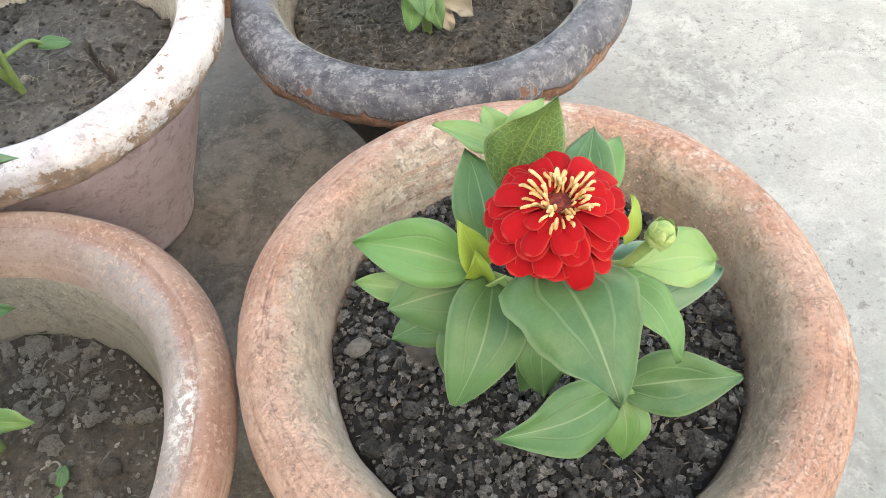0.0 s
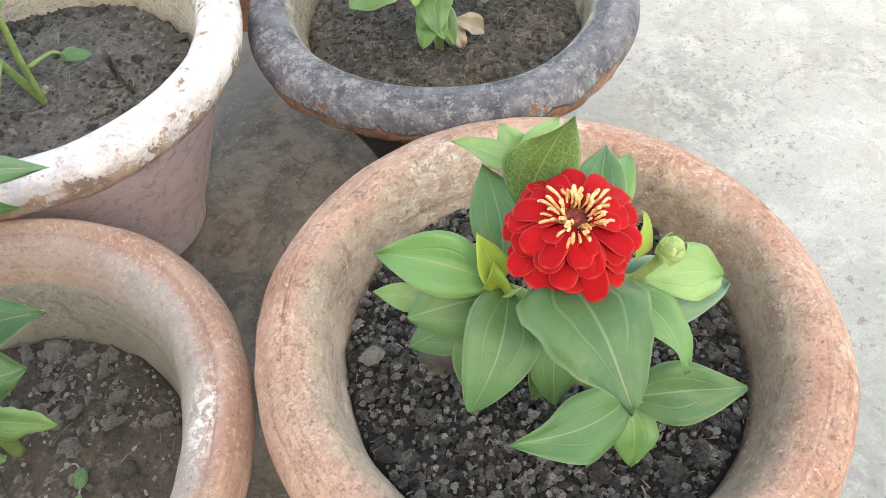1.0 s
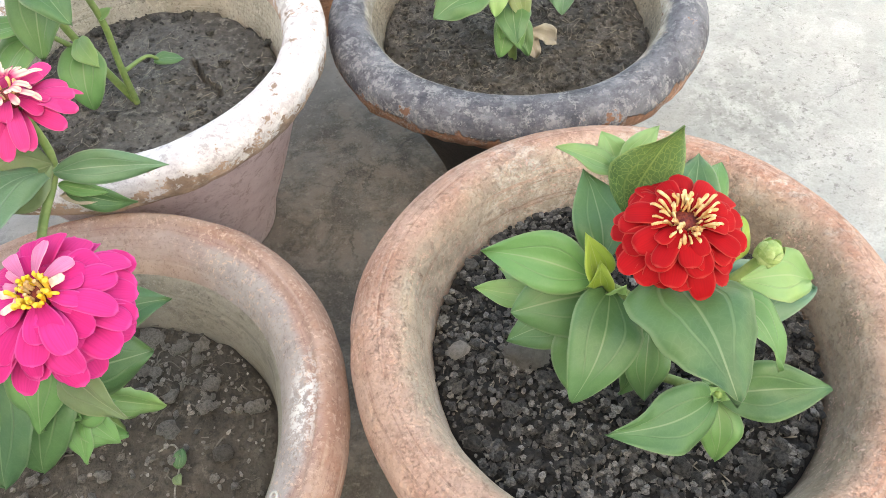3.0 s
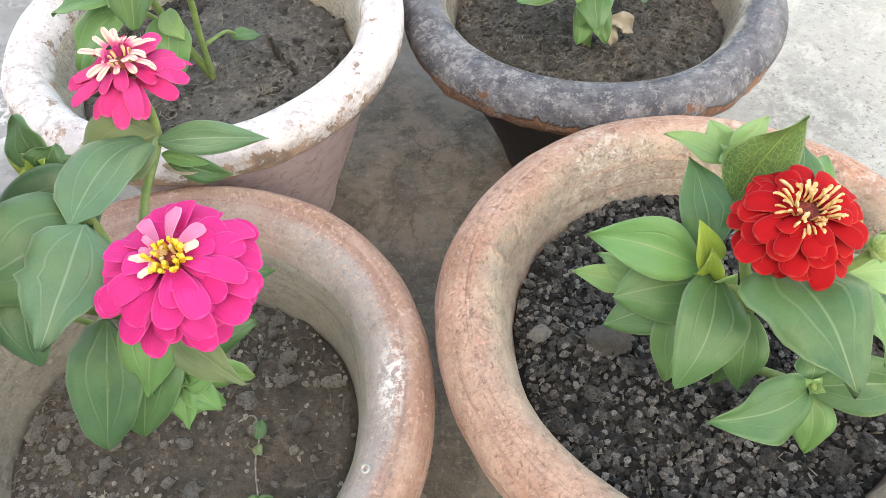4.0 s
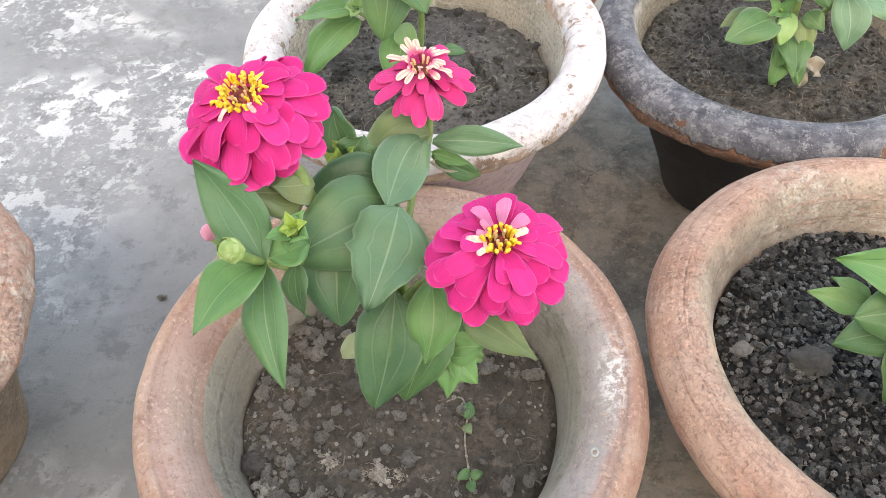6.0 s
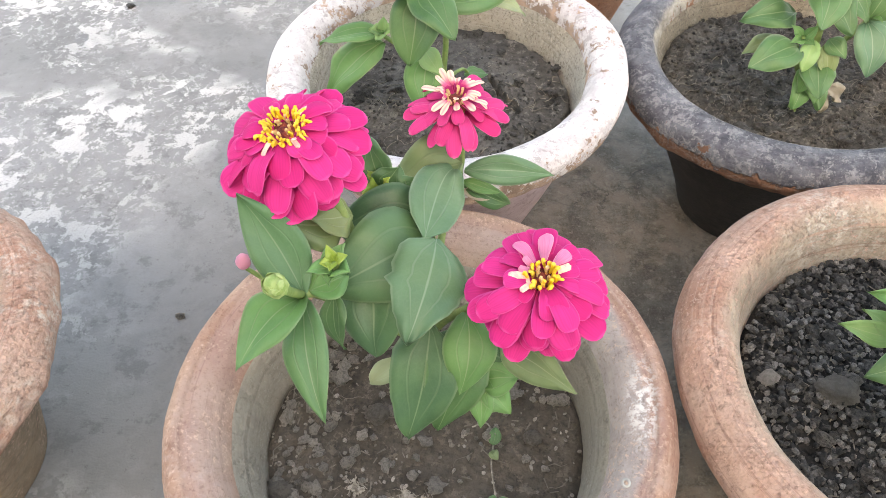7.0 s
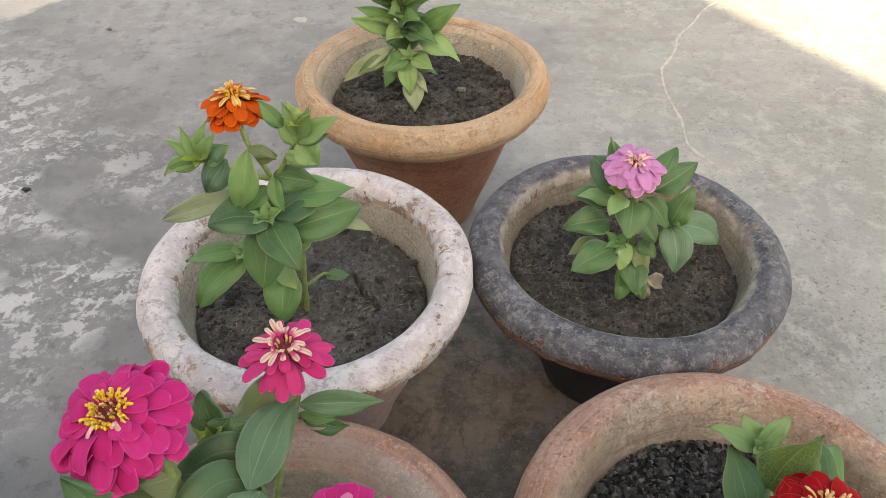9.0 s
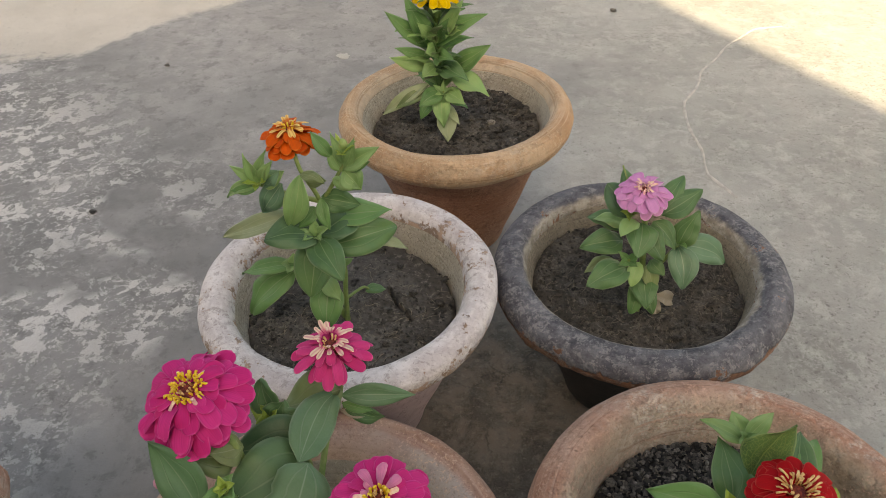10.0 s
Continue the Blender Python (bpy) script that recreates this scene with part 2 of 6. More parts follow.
    grain = p.noise(420, 4, 0.7)
    col = p.mix(p.step(grain, 0.56, 0.62, 0.0, grit), col, tuple(0.38 * c for c in warm))
    pock = p.step(p.noise(190, 6, 0.8, 0.3, seed=seed + 15), 0.58, 0.61)
    col = p.mix(p.sums("MULTIPLY", pock, grit), col, tuple(0.42 * c for c in warm))
    sand = p.sums("MULTIPLY", p.step(p.noise(310, 5, 0.75, 0.2, seed=seed + 17), 0.55, 0.6), p.step(p.noise(17, 4, 0.6, seed=seed + 19), 0.38, 0.58))
    col = p.mix(p.sums("MULTIPLY", sand, 0.75), col, tuple(min(0.8, 1.25 * c + 0.04) for c in pale))
    relief = p.sums("ADD", p.sums("MULTIPLY", grain, 0.5), p.sums("ADD", p.noise(130, 4, 0.65), p.sums("MULTIPLY", p.noise(30, 3), 1.2)))
    p.bump(p.sums("ADD", relief, p.sums("SUBTRACT", p.sums("MULTIPLY", sand, 0.5), p.sums("MULTIPLY", pock, 0.5))), 0.5 if late else 1.0, 0.004)
    return p.done(col)


def flaking(name, paint, paint_b, under, fleck, keep=0.5, seed=0.0, low_edge=None, streaky=False, lip=0.0, relief=0.9):
    """Old paint over terracotta, chipped through in patches; low_edge: height under which bare clay shows."""
    p = Paint(name, 0.75)
    r, z = p.radius()
    x, y, z = p.axes()
    swept = p.tree.nodes.new("ShaderNodeCombineXYZ")
    p.plug(swept.inputs[0], p.sums("MULTIPLY", p.sums("ARCTAN2", y, x), 0.045))
    p.plug(swept.inputs[1], r)
    p.plug(swept.inputs[2], z)
    brush = swept.outputs[0]
    worn = p.sums("ADD", p.sums("MULTIPLY", p.noise(60, 7, 0.75, 0.2, place=brush, seed=seed), 0.4), p.sums("MULTIPLY", p.noise(42, 8, 0.75, seed=seed), 0.6))
    col = p.mix(p.step(worn, 0.38, 0.62), paint, paint_b)
    if streaky:
        scuff = p.sums("MULTIPLY", p.step(p.noise(13, 4, 0.6, seed=seed + 8), 0.36, 0.56), p.step(p.noise(120, 8, 0.82, 0.2, seed=seed + 2), 0.52, 0.56))
        specks = p.step(p.noise(110, 7, 0.8, 0.2, seed=seed + 21), 0.57, 0.59, 0.0, 0.9)
        scuff = p.sums("MAXIMUM", scuff, specks)
    else:
        scuff = p.sums("MULTIPLY", p.step(p.noise(13, 4, 0.6, seed=seed + 8), 0.34, 0.52), p.step(p.noise(95, 8, 0.8, 0.3, seed=seed + 2), 0.53, 0.57))
    col = p.mix(p.sums("MULTIPLY", scuff, 0.55 if streaky else 0.75), col, fleck)
    if lip:
        worn_lip = p.step(p.sums("ADD", r, p.sums("MULTIPLY", p.sums("SUBTRACT", p.noise(35, 6, 0.7, seed=seed + 25), 0.5), 0.016)), lip, lip + 0.006, 0.8, 0.0)
        col = p.mix(worn_lip, col, p.mix(p.step(p.noise(60, 5, 0.7, seed=seed + 27), 0.4, 0.6), (0.3, 0.26, 0.2), (0.5, 0.46, 0.39)))
    zone = p.step(p.noise(9, 3, 0.5, seed=seed + 12), 0.35, 0.7, -0.07, 0.05)
    if low_edge:
        zone = p.sums("ADD", zone, p.step(z, low_edge, low_edge + 0.02, 0.13, 0.0))
    chips = p.sums("ADD", p.noise(60, 8, 0.75, 0.15, seed=seed + 5), zone)
    bare = p.step(chips, keep, keep + 0.025)
    if low_edge:
        wavy = p.sums("ADD", z, p.sums("MULTIPLY", p.sums("SUBTRACT", p.noise(24, 5, 0.65, seed=seed), 0.5), 0.045))
        bare = p.sums("MAXIMUM", bare, p.step(wavy, low_edge - 0.001, low_edge + 0.001, 1.0, 0.0))
    clay_col = p.mix(p.step(p.noise(60, 4), 0.4, 0.6), under, tuple(0.55 * c for c in under))
    col = p.mix(bare, col, clay_col)
    edge = p.sums("MULTIPLY", p.step(chips, keep - 0.035, keep, 0.0, 1.0), p.step(chips, keep, keep + 0.02, 1.0, 0.0))
    col = p.mix(p.sums("MULTIPLY", edge, 0.35), col, tuple(min(0.85, 1.5 * c) for c in fleck))
    grain = p.noise(420, 3, 0.6)
    col = p.mix(p.step(grain, 0.56, 0.72, 0.0, 0.4), col, tuple(0.5 * c for c in paint))
    p.bump(p.sums("ADD", p.sums("SUBTRACT", p.noise(120, 5, 0.7), p.sums("MULTIPLY", bare, 1.0)), p.sums("ADD", p.sums("MULTIPLY", grain, 0.4), p.sums("MULTIPLY", p.noise(35, 4), 1.2))), relief, 0.0035)
    return p.done(col)


def earth(name, dark, light, scale=60.0, crumb=0.5):
    p = Paint(name, 0.95)
    col = p.mix(p.step(p.noise(scale * 0.35, 4, 0.6), 0.35, 0.65), dark, light)
    col = p.mix(p.step(p.noise(scale * 4, 4, 0.7), 0.45, 0.7, 0.0, 0.7), col, tuple(0.35 * c for c in dark))
    col = p.mix(p.step(p.noise(scale * 2.0, 6, 0.78, seed=5), 0.54, 0.6, 0.0, 0.75), col, tuple(1.6 * c for c in light))
    p.bump(p.sums("ADD", p.noise(scale * 3, 5, 0.7), p.sums("MULTIPLY", p.noise(scale, 4), 1.5)), crumb, 0.004)
    return p.done(col)


def lump(name, dark, light, power=1.0, dark_patch=0.65):
    p = Paint(name, 0.95)
    cluster = p.tree.nodes.new("ShaderNodeNewGeometry").outputs["Random Per Island"]
    col = p.mix(p.sums("POWER", p.sums("MULTIPLY", cluster, p.sums("ADD", p.sums("MULTIPLY", p.own(), 0.5), 0.5)), power), dark, light)
    col = p.mix(p.step(p.noise(2.2, 5, 0.7), 0.42, 0.62, 0.0, dark_patch), col, tuple(0.4 * c for c in dark))
    col = p.mix(p.step(p.noise(700, 3, 0.7), 0.42, 0.62, 0.0, 0.8 * dark_patch), col, tuple(0.5 * c for c in dark))
    p.bump(p.sums("ADD", p.noise(1.8, 5, 0.75), p.noise(600, 3, 0.7)), 1.0, 0.003)
    return p.done(col)


def leafy(name, dark, light, vein, net=0.07):
    """Zinnia leaf: a pale midrib, two long side veins and faint cross veins."""
    p = Paint(name, 0.42)
    p.bsdf.inputs["Specular IOR Level"].default_value = 0.48
    u, v = p.uv()
    off = p.sums("ABSOLUTE", p.sums("SUBTRACT", u, 0.5))
    col = p.mix(p.step(p.noise(45, 3, 0.5), 0.35, 0.65), dark, light)
    col = p.mix(p.sums("MULTIPLY", p.own(), 0.6), col, tuple(1.35 * c for c in light))
    col = p.mix(p.step(p.noise(14, 3, 0.5, seed=2.5), 0.5, 0.75, 0.0, 0.5), col, (1.5 * light[0], 1.22 * light[1], light[2]))
    rib = p.step(off, 0.005, 0.021, 1.0, 0.0)
    arc = p.sums("MULTIPLY", p.sums("SINE", p.sums("MULTIPLY", p.sums("POWER", v, 0.75), 3.14159)), 0.235)
    side = p.sums("MULTIPLY", p.step(p.sums("ABSOLUTE", p.sums("SUBTRACT", off, arc)), 0.006, 0.022, 1.0, 0.0), p.step(v, 0.6, 0.92, 1.0, 0.0))
    slant = p.sums("FRACT", p.sums("MULTIPLY", p.sums("SUBTRACT", v, p.sums("MULTIPLY", off, 0.55)), 9.0))
    cross = p.step(p.sums("ABSOLUTE", p.sums("SUBTRACT", slant, 0.5)), 0.02, 0.1, 0.05, 0.0)
    web = p.tree.nodes.new("ShaderNodeMapping")
    p.plug(web.inputs["Vector"], p.tree.nodes.new("ShaderNodeUVMap").outputs[0])
    web.inputs["Scale"].default_value = (13.0, 21.0, 1.0)
    mesh_veins = p.step(p.cells(1.0, "DISTANCE_TO_EDGE", web.outputs[0]), 0.01, 0.07, net, 0.0)
    cross = p.sums("MAXIMUM", cross, mesh_veins)
    lines = p.sums("MAXIMUM", p.sums("MAXIMUM", p.sums("MULTIPLY", rib, 0.72), p.sums("MULTIPLY", side, 0.34)), cross)
    col = p.mix(lines, col, vein)
    col = p.mix(p.step(off, 0.45, 0.49, 0.0, 0.55), col, vein)
    p.bump(p.sums("SUBTRACT", p.sums("MULTIPLY", p.noise(110, 4), 0.9), p.sums("MULTIPLY", side, 0.5)), 0.5, 0.0014)
    return p.done(col, glow_through=0.25)


def petalled(name, main, edge, back, streak=0.35, glow=0.25):
    p = Paint(name, 0.75)
    p.bsdf.inputs["Specular IOR Level"].default_value = 0.2
    u, v = p.uv()
    off = p.sums("ABSOLUTE", p.sums("SUBTRACT", u, 0.5))
    col = p.mix(p.sums("MULTIPLY", p.own(), 0.6), main, back)
    lines = p.noise(1.0, 2, 0.5, place=p.tree.nodes.new("ShaderNodeUVMap").outputs[0], stretch=(16, 1.0, 1))
    col = p.mix(p.sums("MULTIPLY", p.step(lines, 0.4, 0.65), streak), col, tuple(0.62 * c for c in main))
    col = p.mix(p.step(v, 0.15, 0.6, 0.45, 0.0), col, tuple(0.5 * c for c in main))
    rim = p.sums("MAXIMUM", p.step(off, 0.43, 0.49), p.step(v, 0.94, 0.99))
    col = p.mix(p.sums("MULTIPLY", rim, 0.5), col, edge)
    p.bump(p.sums("ADD", lines, p.sums("MULTIPLY", p.noise(300, 2), 0.3)), 0.22, 0.0006)
    return p.done(col, glow_through=glow)


def tipped(name, foot, tip, dim=0.7):
    """A narrow inner petal that pales from its foot to its tip."""
    p = Paint(name, 0.6)
    u, v = p.uv()
    off = p.sums("ABSOLUTE", p.sums("SUBTRACT", u, 0.5))
    col = p.mix(p.step(p.sums("ADD", v, p.sums("MULTIPLY", p.sums("SUBTRACT", p.own(), 0.5), 0.5)), 0.1, 0.6), foot, tip)
    col = p.mix(p.step(off, 0.0, 0.3, 0.45, 0.0), col, tuple(dim * c for c in foot))
    p.bump(p.noise(300, 2), 0.3, 0.0006)
    return p.done(col, glow_through=0.2)


def plain(name, a, b, scale=120.0, rough=0.6, relief=0.4):
    p = Paint(name, rough)
    col = p.mix(p.step(p.noise(scale, 4, 0.6), 0.35, 0.65), a, b)
    p.bump(p.noise(scale * 3, 3), relief, 0.001)
    return p.done(col)


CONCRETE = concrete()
PLASTER = plain("weathered plaster of the unseen wall", (0.5, 0.47, 0.42), (0.6, 0.57, 0.5), 3.0, 0.9)
CLAY_RED = clay("terracotta with lime bloom", (0.46, 0.235, 0.16), (0.57, 0.375, 0.29), (0.74, 0.68, 0.59), (0.40, 0.347, 0.272), (0.124, 0.143), 0.8, 0.0, None, 0.45, 0.26, True)
CLAY_PINK = clay("terracotta with grey wash", (0.34, 0.175, 0.12), (0.46, 0.315, 0.235), (0.78, 0.77, 0.73), (0.33, 0.32, 0.31), (0.13, 0.15), 0.16, 11.0, (0.1405, 0.010), 0.3, 0.3)
CLAY_OCHRE = clay("ochre terracotta", (0.55, 0.33, 0.19), (0.68, 0.5, 0.34), (0.74, 0.67, 0.57), (0.58, 0.5, 0.4), (0.13, 0.146), 0.35, 21.0, None, 0.2, 0.12)
CLAY_BODY = clay("brown terracotta", (0.35, 0.16, 0.095), (0.43, 0.23, 0.15), (0.45, 0.35, 0.28), None, (0, 0), 0.15, 41.0)
BROWN_WALL = clay("brown crusted pot wall", (0.24, 0.2, 0.15), (0.36, 0.315, 0.24), (0.42, 0.38, 0.3), None, (0, 0), 0.5, 51.0)
MUD_WALL = clay("dried mud on the pot wall", (0.335, 0.3, 0.238), (0.39, 0.355, 0.288), (0.46, 0.425, 0.36), None, (0, 0), 0.2, 61.0, None, 0.12, 0.12)
CLAY_INSIDE = clay("pot inner wall", (0.44, 0.395, 0.315), (0.55, 0.51, 0.425), (0.66, 0.62, 0.55), None, (0, 0), 0.5, 31.0)
WHITEWASH = flaking("flaking whitewash", (0.5, 0.462, 0.464), (0.725, 0.7, 0.693), (0.46, 0.32, 0.24), (0.34, 0.305, 0.295), 0.602, 2.0, 0.194, relief=0.6)
MAUVE = flaking("mauve wash on clay", (0.57, 0.43, 0.44), (0.66, 0.53, 0.53), (0.42, 0.26, 0.19), (0.4, 0.28, 0.26), 0.7, 6.0, relief=0.25)
BLACKISH = flaking("flaking slate paint", (0.043, 0.046, 0.058), (0.155, 0.16, 0.18), (0.31, 0.155, 0.095), (0.34, 0.342, 0.338), 0.66, 4.0, 0.1735, True, 0.125)
BLACK_BODY = flaking("sooty dark paint", (0.03, 0.028, 0.028), (0.045, 0.04, 0.038), (0.12, 0.07, 0.05), (0.06, 0.055, 0.05), 0.75, 8.0)
# Dark soil, taken near black so its colour holds the shade between crumbs.
SOIL_DARK = earth("dark crumbly soil with gap shade", (0.01, 0.009, 0.008), (0.02, 0.018, 0.016), 90)
SOIL_MUD = earth("dry silt", (0.058, 0.048, 0.036), (0.1, 0.084, 0.064), 60, 1.0)
SOIL_BROWN = earth("damp brown soil", (0.054, 0.049, 0.041), (0.112, 0.102, 0.086), 80, 1.0)
SOIL_GREY = earth("dry grey soil", (0.07, 0.064, 0.055), (0.124, 0.115, 0.1), 55, 1.0)
LUMP_SOIL = lump("grey brown crumb", (0.05, 0.046, 0.04), (0.2, 0.188, 0.165), 1.3)
LUMP_DARK = lump("dark clod", (0.014, 0.013, 0.012), (0.32, 0.305, 0.28), 1.9)
LUMP_GREY = lump("grey clod", (0.2, 0.19, 0.17), (0.42, 0.4, 0.365), 1.0, 0.35)
LUMP_PALE = lump("pale clod", (0.13, 0.116, 0.096), (0.56, 0.515, 0.445), 0.9, 0.5)
STRAW = plain("dry straw", (0.11, 0.097, 0.077), (0.2, 0.178, 0.142), 90, 0.8)
ROOT_TAN = plain("tan root", (0.13, 0.115, 0.09), (0.25, 0.225, 0.18), 300, 0.85)
DRY_ROOT = plain("dry pale root", (0.19, 0.17, 0.135), (0.38, 0.35, 0.29), 300, 0.85)
LEAF_FRESH = leafy("fresh leaf", (0.085, 0.215, 0.066), (0.12, 0.275, 0.092), (0.25, 0.36, 0.18))
LEAF_DEEP = leafy("deep green leaf", (0.048, 0.128, 0.06), (0.08, 0.18, 0.082), (0.2, 0.31, 0.17))
LEAF_PALE = leafy("pale leaf", (0.25, 0.32, 0.18), (0.33, 0.4, 0.25), (0.42, 0.48, 0.32))
LEAF_MID = leafy("mid green leaf", (0.055, 0.145, 0.053), (0.088, 0.2, 0.076), (0.23, 0.34, 0.175))
LEAF_LIGHT = leafy("light green leaf", (0.171, 0.329, 0.110), (0.232, 0.403, 0.159), (0.34, 0.45, 0.22))
LEAF_LIME = leafy("lime green young leaf", (0.22, 0.36, 0.05), (0.29, 0.42, 0.08), (0.42, 0.52, 0.2))
LEAF_OLIVE = leafy("olive green leaf", (0.125, 0.195, 0.085), (0.18, 0.255, 0.115), (0.3, 0.36, 0.2))
LEAF_TEAL = leafy("bluish green leaf", (0.085, 0.2, 0.112), (0.125, 0.255, 0.152), (0.28, 0.4, 0.28))
LEAF_SAGE = leafy("sage green leaf", (0.07, 0.162, 0.078), (0.105, 0.215, 0.112), (0.27, 0.38, 0.25))
LEAF_NET = leafy("net-veined leaf", (0.075, 0.165, 0.05), (0.11, 0.215, 0.07), (0.3, 0.43, 0.15), 0.6)
WITHERED = leafy("withered leaf", (0.27, 0.235, 0.18), (0.38, 0.335, 0.265), (0.33, 0.285, 0.21))
MORTAR = plain("pale mortar", (0.38, 0.375, 0.35), (0.5, 0.495, 0.46), 60, 0.9, 0.7)
LUMP_BROWN = lump("brown clod", (0.04, 0.035, 0.029), (0.23, 0.208, 0.176), 1.5)
BUD = plain("green bud", (0.2, 0.32, 0.09), (0.3, 0.4, 0.14), 250, 0.6, 0.7)
BUD_SCALE = plain("bud scale", (0.24, 0.36, 0.11), (0.36, 0.46, 0.2), 300, 0.6)
STEM = plain("stem", (0.15, 0.24, 0.07), (0.22, 0.3, 0.1), 150, 0.6)
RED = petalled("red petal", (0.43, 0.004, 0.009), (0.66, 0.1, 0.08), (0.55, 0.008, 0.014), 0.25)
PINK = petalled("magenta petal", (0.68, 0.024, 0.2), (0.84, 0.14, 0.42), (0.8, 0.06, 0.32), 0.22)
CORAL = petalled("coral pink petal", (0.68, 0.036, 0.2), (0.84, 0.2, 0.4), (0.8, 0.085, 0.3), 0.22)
PALE_PINK = petalled("pale pink petal", (0.78, 0.22, 0.42), (0.86, 0.5, 0.58), (0.84, 0.34, 0.5))
ORANGE = petalled("orange petal", (0.72, 0.085, 0.008), (0.82, 0.3, 0.06), (0.78, 0.14, 0.012), 0.25)
LILAC = petalled("lilac petal", (0.7, 0.27, 0.58), (0.84, 0.58, 0.76), (0.78, 0.4, 0.68), 0.2)
YELLOW = petalled("yellow petal", (0.8, 0.52, 0.01), (0.85, 0.65, 0.1), (0.82, 0.6, 0.02))
CREAM = plain("cream floret", (0.52, 0.27, 0.09), (0.78, 0.57, 0.3), 220, 0.6)
CREAM_PINK = plain("cream and pink floret", (0.78, 0.36, 0.36), (0.84, 0.64, 0.48), 300, 0.6)
CREAM_TIP = tipped("cream-tipped inner petal", (0.74, 0.1, 0.24), (0.82, 0.63, 0.5))
YELLOW_TIP = tipped("yellow-edged inner petal", (0.74, 0.2, 0.02), (0.84, 0.6, 0.2))
GOLD = plain("golden floret", (0.8, 0.5, 0.02), (0.85, 0.62, 0.1), 300, 0.6)
CROWN = plain("dark red disc", (0.1, 0.008, 0.01), (0.26, 0.04, 0.02), 500, 0.7, 0.8)


# ---- building helpers ----
def part(name, bm, material, parent=None, label="", smooth=True):
    """Links bm as one mesh object, under a thing or a part."""
    mesh = bpy.data.meshes.new(name)
    bm.to_mesh(mesh)
    bm.free()
    mesh.materials.append(material)
    if smooth:
        mesh.polygons.foreach_set("use_smooth", [True] * len(mesh.polygons))
    return joined(new(name, mesh), parent, label)


def joined(ob, parent, label=""):
    if parent:
        ob.parent = parent
        if parent.type == "EMPTY":
            ob.matrix_parent_inverse = parent.matrix_basis.inverted() if parent.get("in_world") else Matrix()
    return tagged(ob, label)


def base_of(name, at, label, category, group="", in_world=True):
    """The Empty at a thing's base; in_world: its parts are given in world metres."""
    ob = new(name)
    ob.location = at
    ob.empty_display_size = 0.02
    ob["in_world"] = in_world
    return tagged(ob, label, category, group)


def lathe(profile, seed=0.0, wobble=0.0012, ragged=(0.0, 0.0), segments=128, fine=4):
    """A body of revolution from (radius, height) pairs, smoothed and slightly uneven."""
    pts = []
    for i in range(len(profile) - 1):
        p0, p1, p2, p3 = (Vector(profile[max(0, min(len(profile) - 1, i + k))]) for k in (-1, 0, 1, 2))
        for s in range(fine):
            t = s / fine
            pts.append(0.5 * (2 * p1 + (p2 - p0) * t + (2 * p0 - 5 * p1 + 4 * p2 - p3) * t * t + (3 * p1 - p0 - 3 * p2 + p3) * t ** 3))
    pts.append(Vector(profile[-1]))
    bm = bmesh.new()
    rings = []
    for r, z in pts:
        row = []
        for k in range(segments):
            a = 2 * math.pi * k / segments
            q = Vector((r * math.cos(a), r * math.sin(a), z))
            d = noise.noise(q * 14 + Vector((seed, 0, 0))) * wobble * 1.6 + noise.noise(q * 60 + Vector((0, seed, 0))) * wobble * 0.45
            if z < ragged[0]:
                d += ragged[1] * (noise.noise(q * 45 + Vector((seed, seed, 0))) + 0.6 * noise.noise(q * 110 + Vector((seed, 2, 0)))) * min(1.0, (ragged[0] - z) / 0.006)
            out = Vector((math.cos(a), math.sin(a), 0))
            row.append(bm.verts.new(q + out * d + Vector((0, 0, noise.noise(q * 11 + Vector((5, seed, 3))) * wobble))))
        rings.append(row)
    for a, b in zip(rings, rings[1:]):
        for k in range(segments):
            j = (k + 1) % segments
            bm.faces.new((a[k], a[j], b[j], b[k]))
    return bm, rings


def pot(at, body, rim, inside, body_mat, rim_mat, label, seed, turn=0.0, squash=(1.0, 1.0), wobble=0.0012, inside_mat=None, ragged=(0.0, 0.0)):
    thing = base_of("flower_pot", at, label, "flower pot", "flower pots on the concrete floor", False)
    thing.rotation_euler = (0, 0, radians(turn))
    thing.scale = (squash[0], squash[1], 1)
    bm, rings = lathe(body, seed, wobble)
    bm.faces.new(rings[0])
    bmesh.ops.recalc_face_normals(bm, faces=bm.faces)
    part("body", bm, body_mat, thing)
    bm, rings = lathe(rim, seed + 3, wobble * 1.3, ragged)
    bmesh.ops.recalc_face_normals(bm, faces=bm.faces)
    part("rim", bm, rim_mat, thing)
    bm, rings = lathe([(inside[0][0] + 0.004, inside[0][1] + 0.0005)] + inside, seed + 3, wobble * 1.3)
    part("inner_wall", bm, inside_mat or CLAY_INSIDE, thing)
    return thing


SPLIT = [Vector(p) for p in ((0.036, 0.030, 0), (0.043, 0.019, 0), (0.049, 0.004, 0), (0.060, -0.004, 0), (0.066, -0.014, 0))]


def split_depth(q):
    """Depth of the drying crack in the grey soil."""
    deep = 0.0
    for a, b in zip(SPLIT, SPLIT[1:]):
        t = max(0.0, min(1.0, (q - a).dot(b - a) / (b - a).length_squared))
        d = (q - a.lerp(b, t)).length + 0.0012 * noise.noise(q * 260)
        deep = max(deep, 0.016 * max(0.0, 1 - d / 0.003))
    r, side = q.length, math.atan2(q.y, q.x)
    if -0.35 < side < 1.15:
        deep = max(deep, 0.012 * max(0.0, min(1.0, (r - 0.108 + 0.006 * noise.noise(q * 60)) / 0.006)))
    return deep


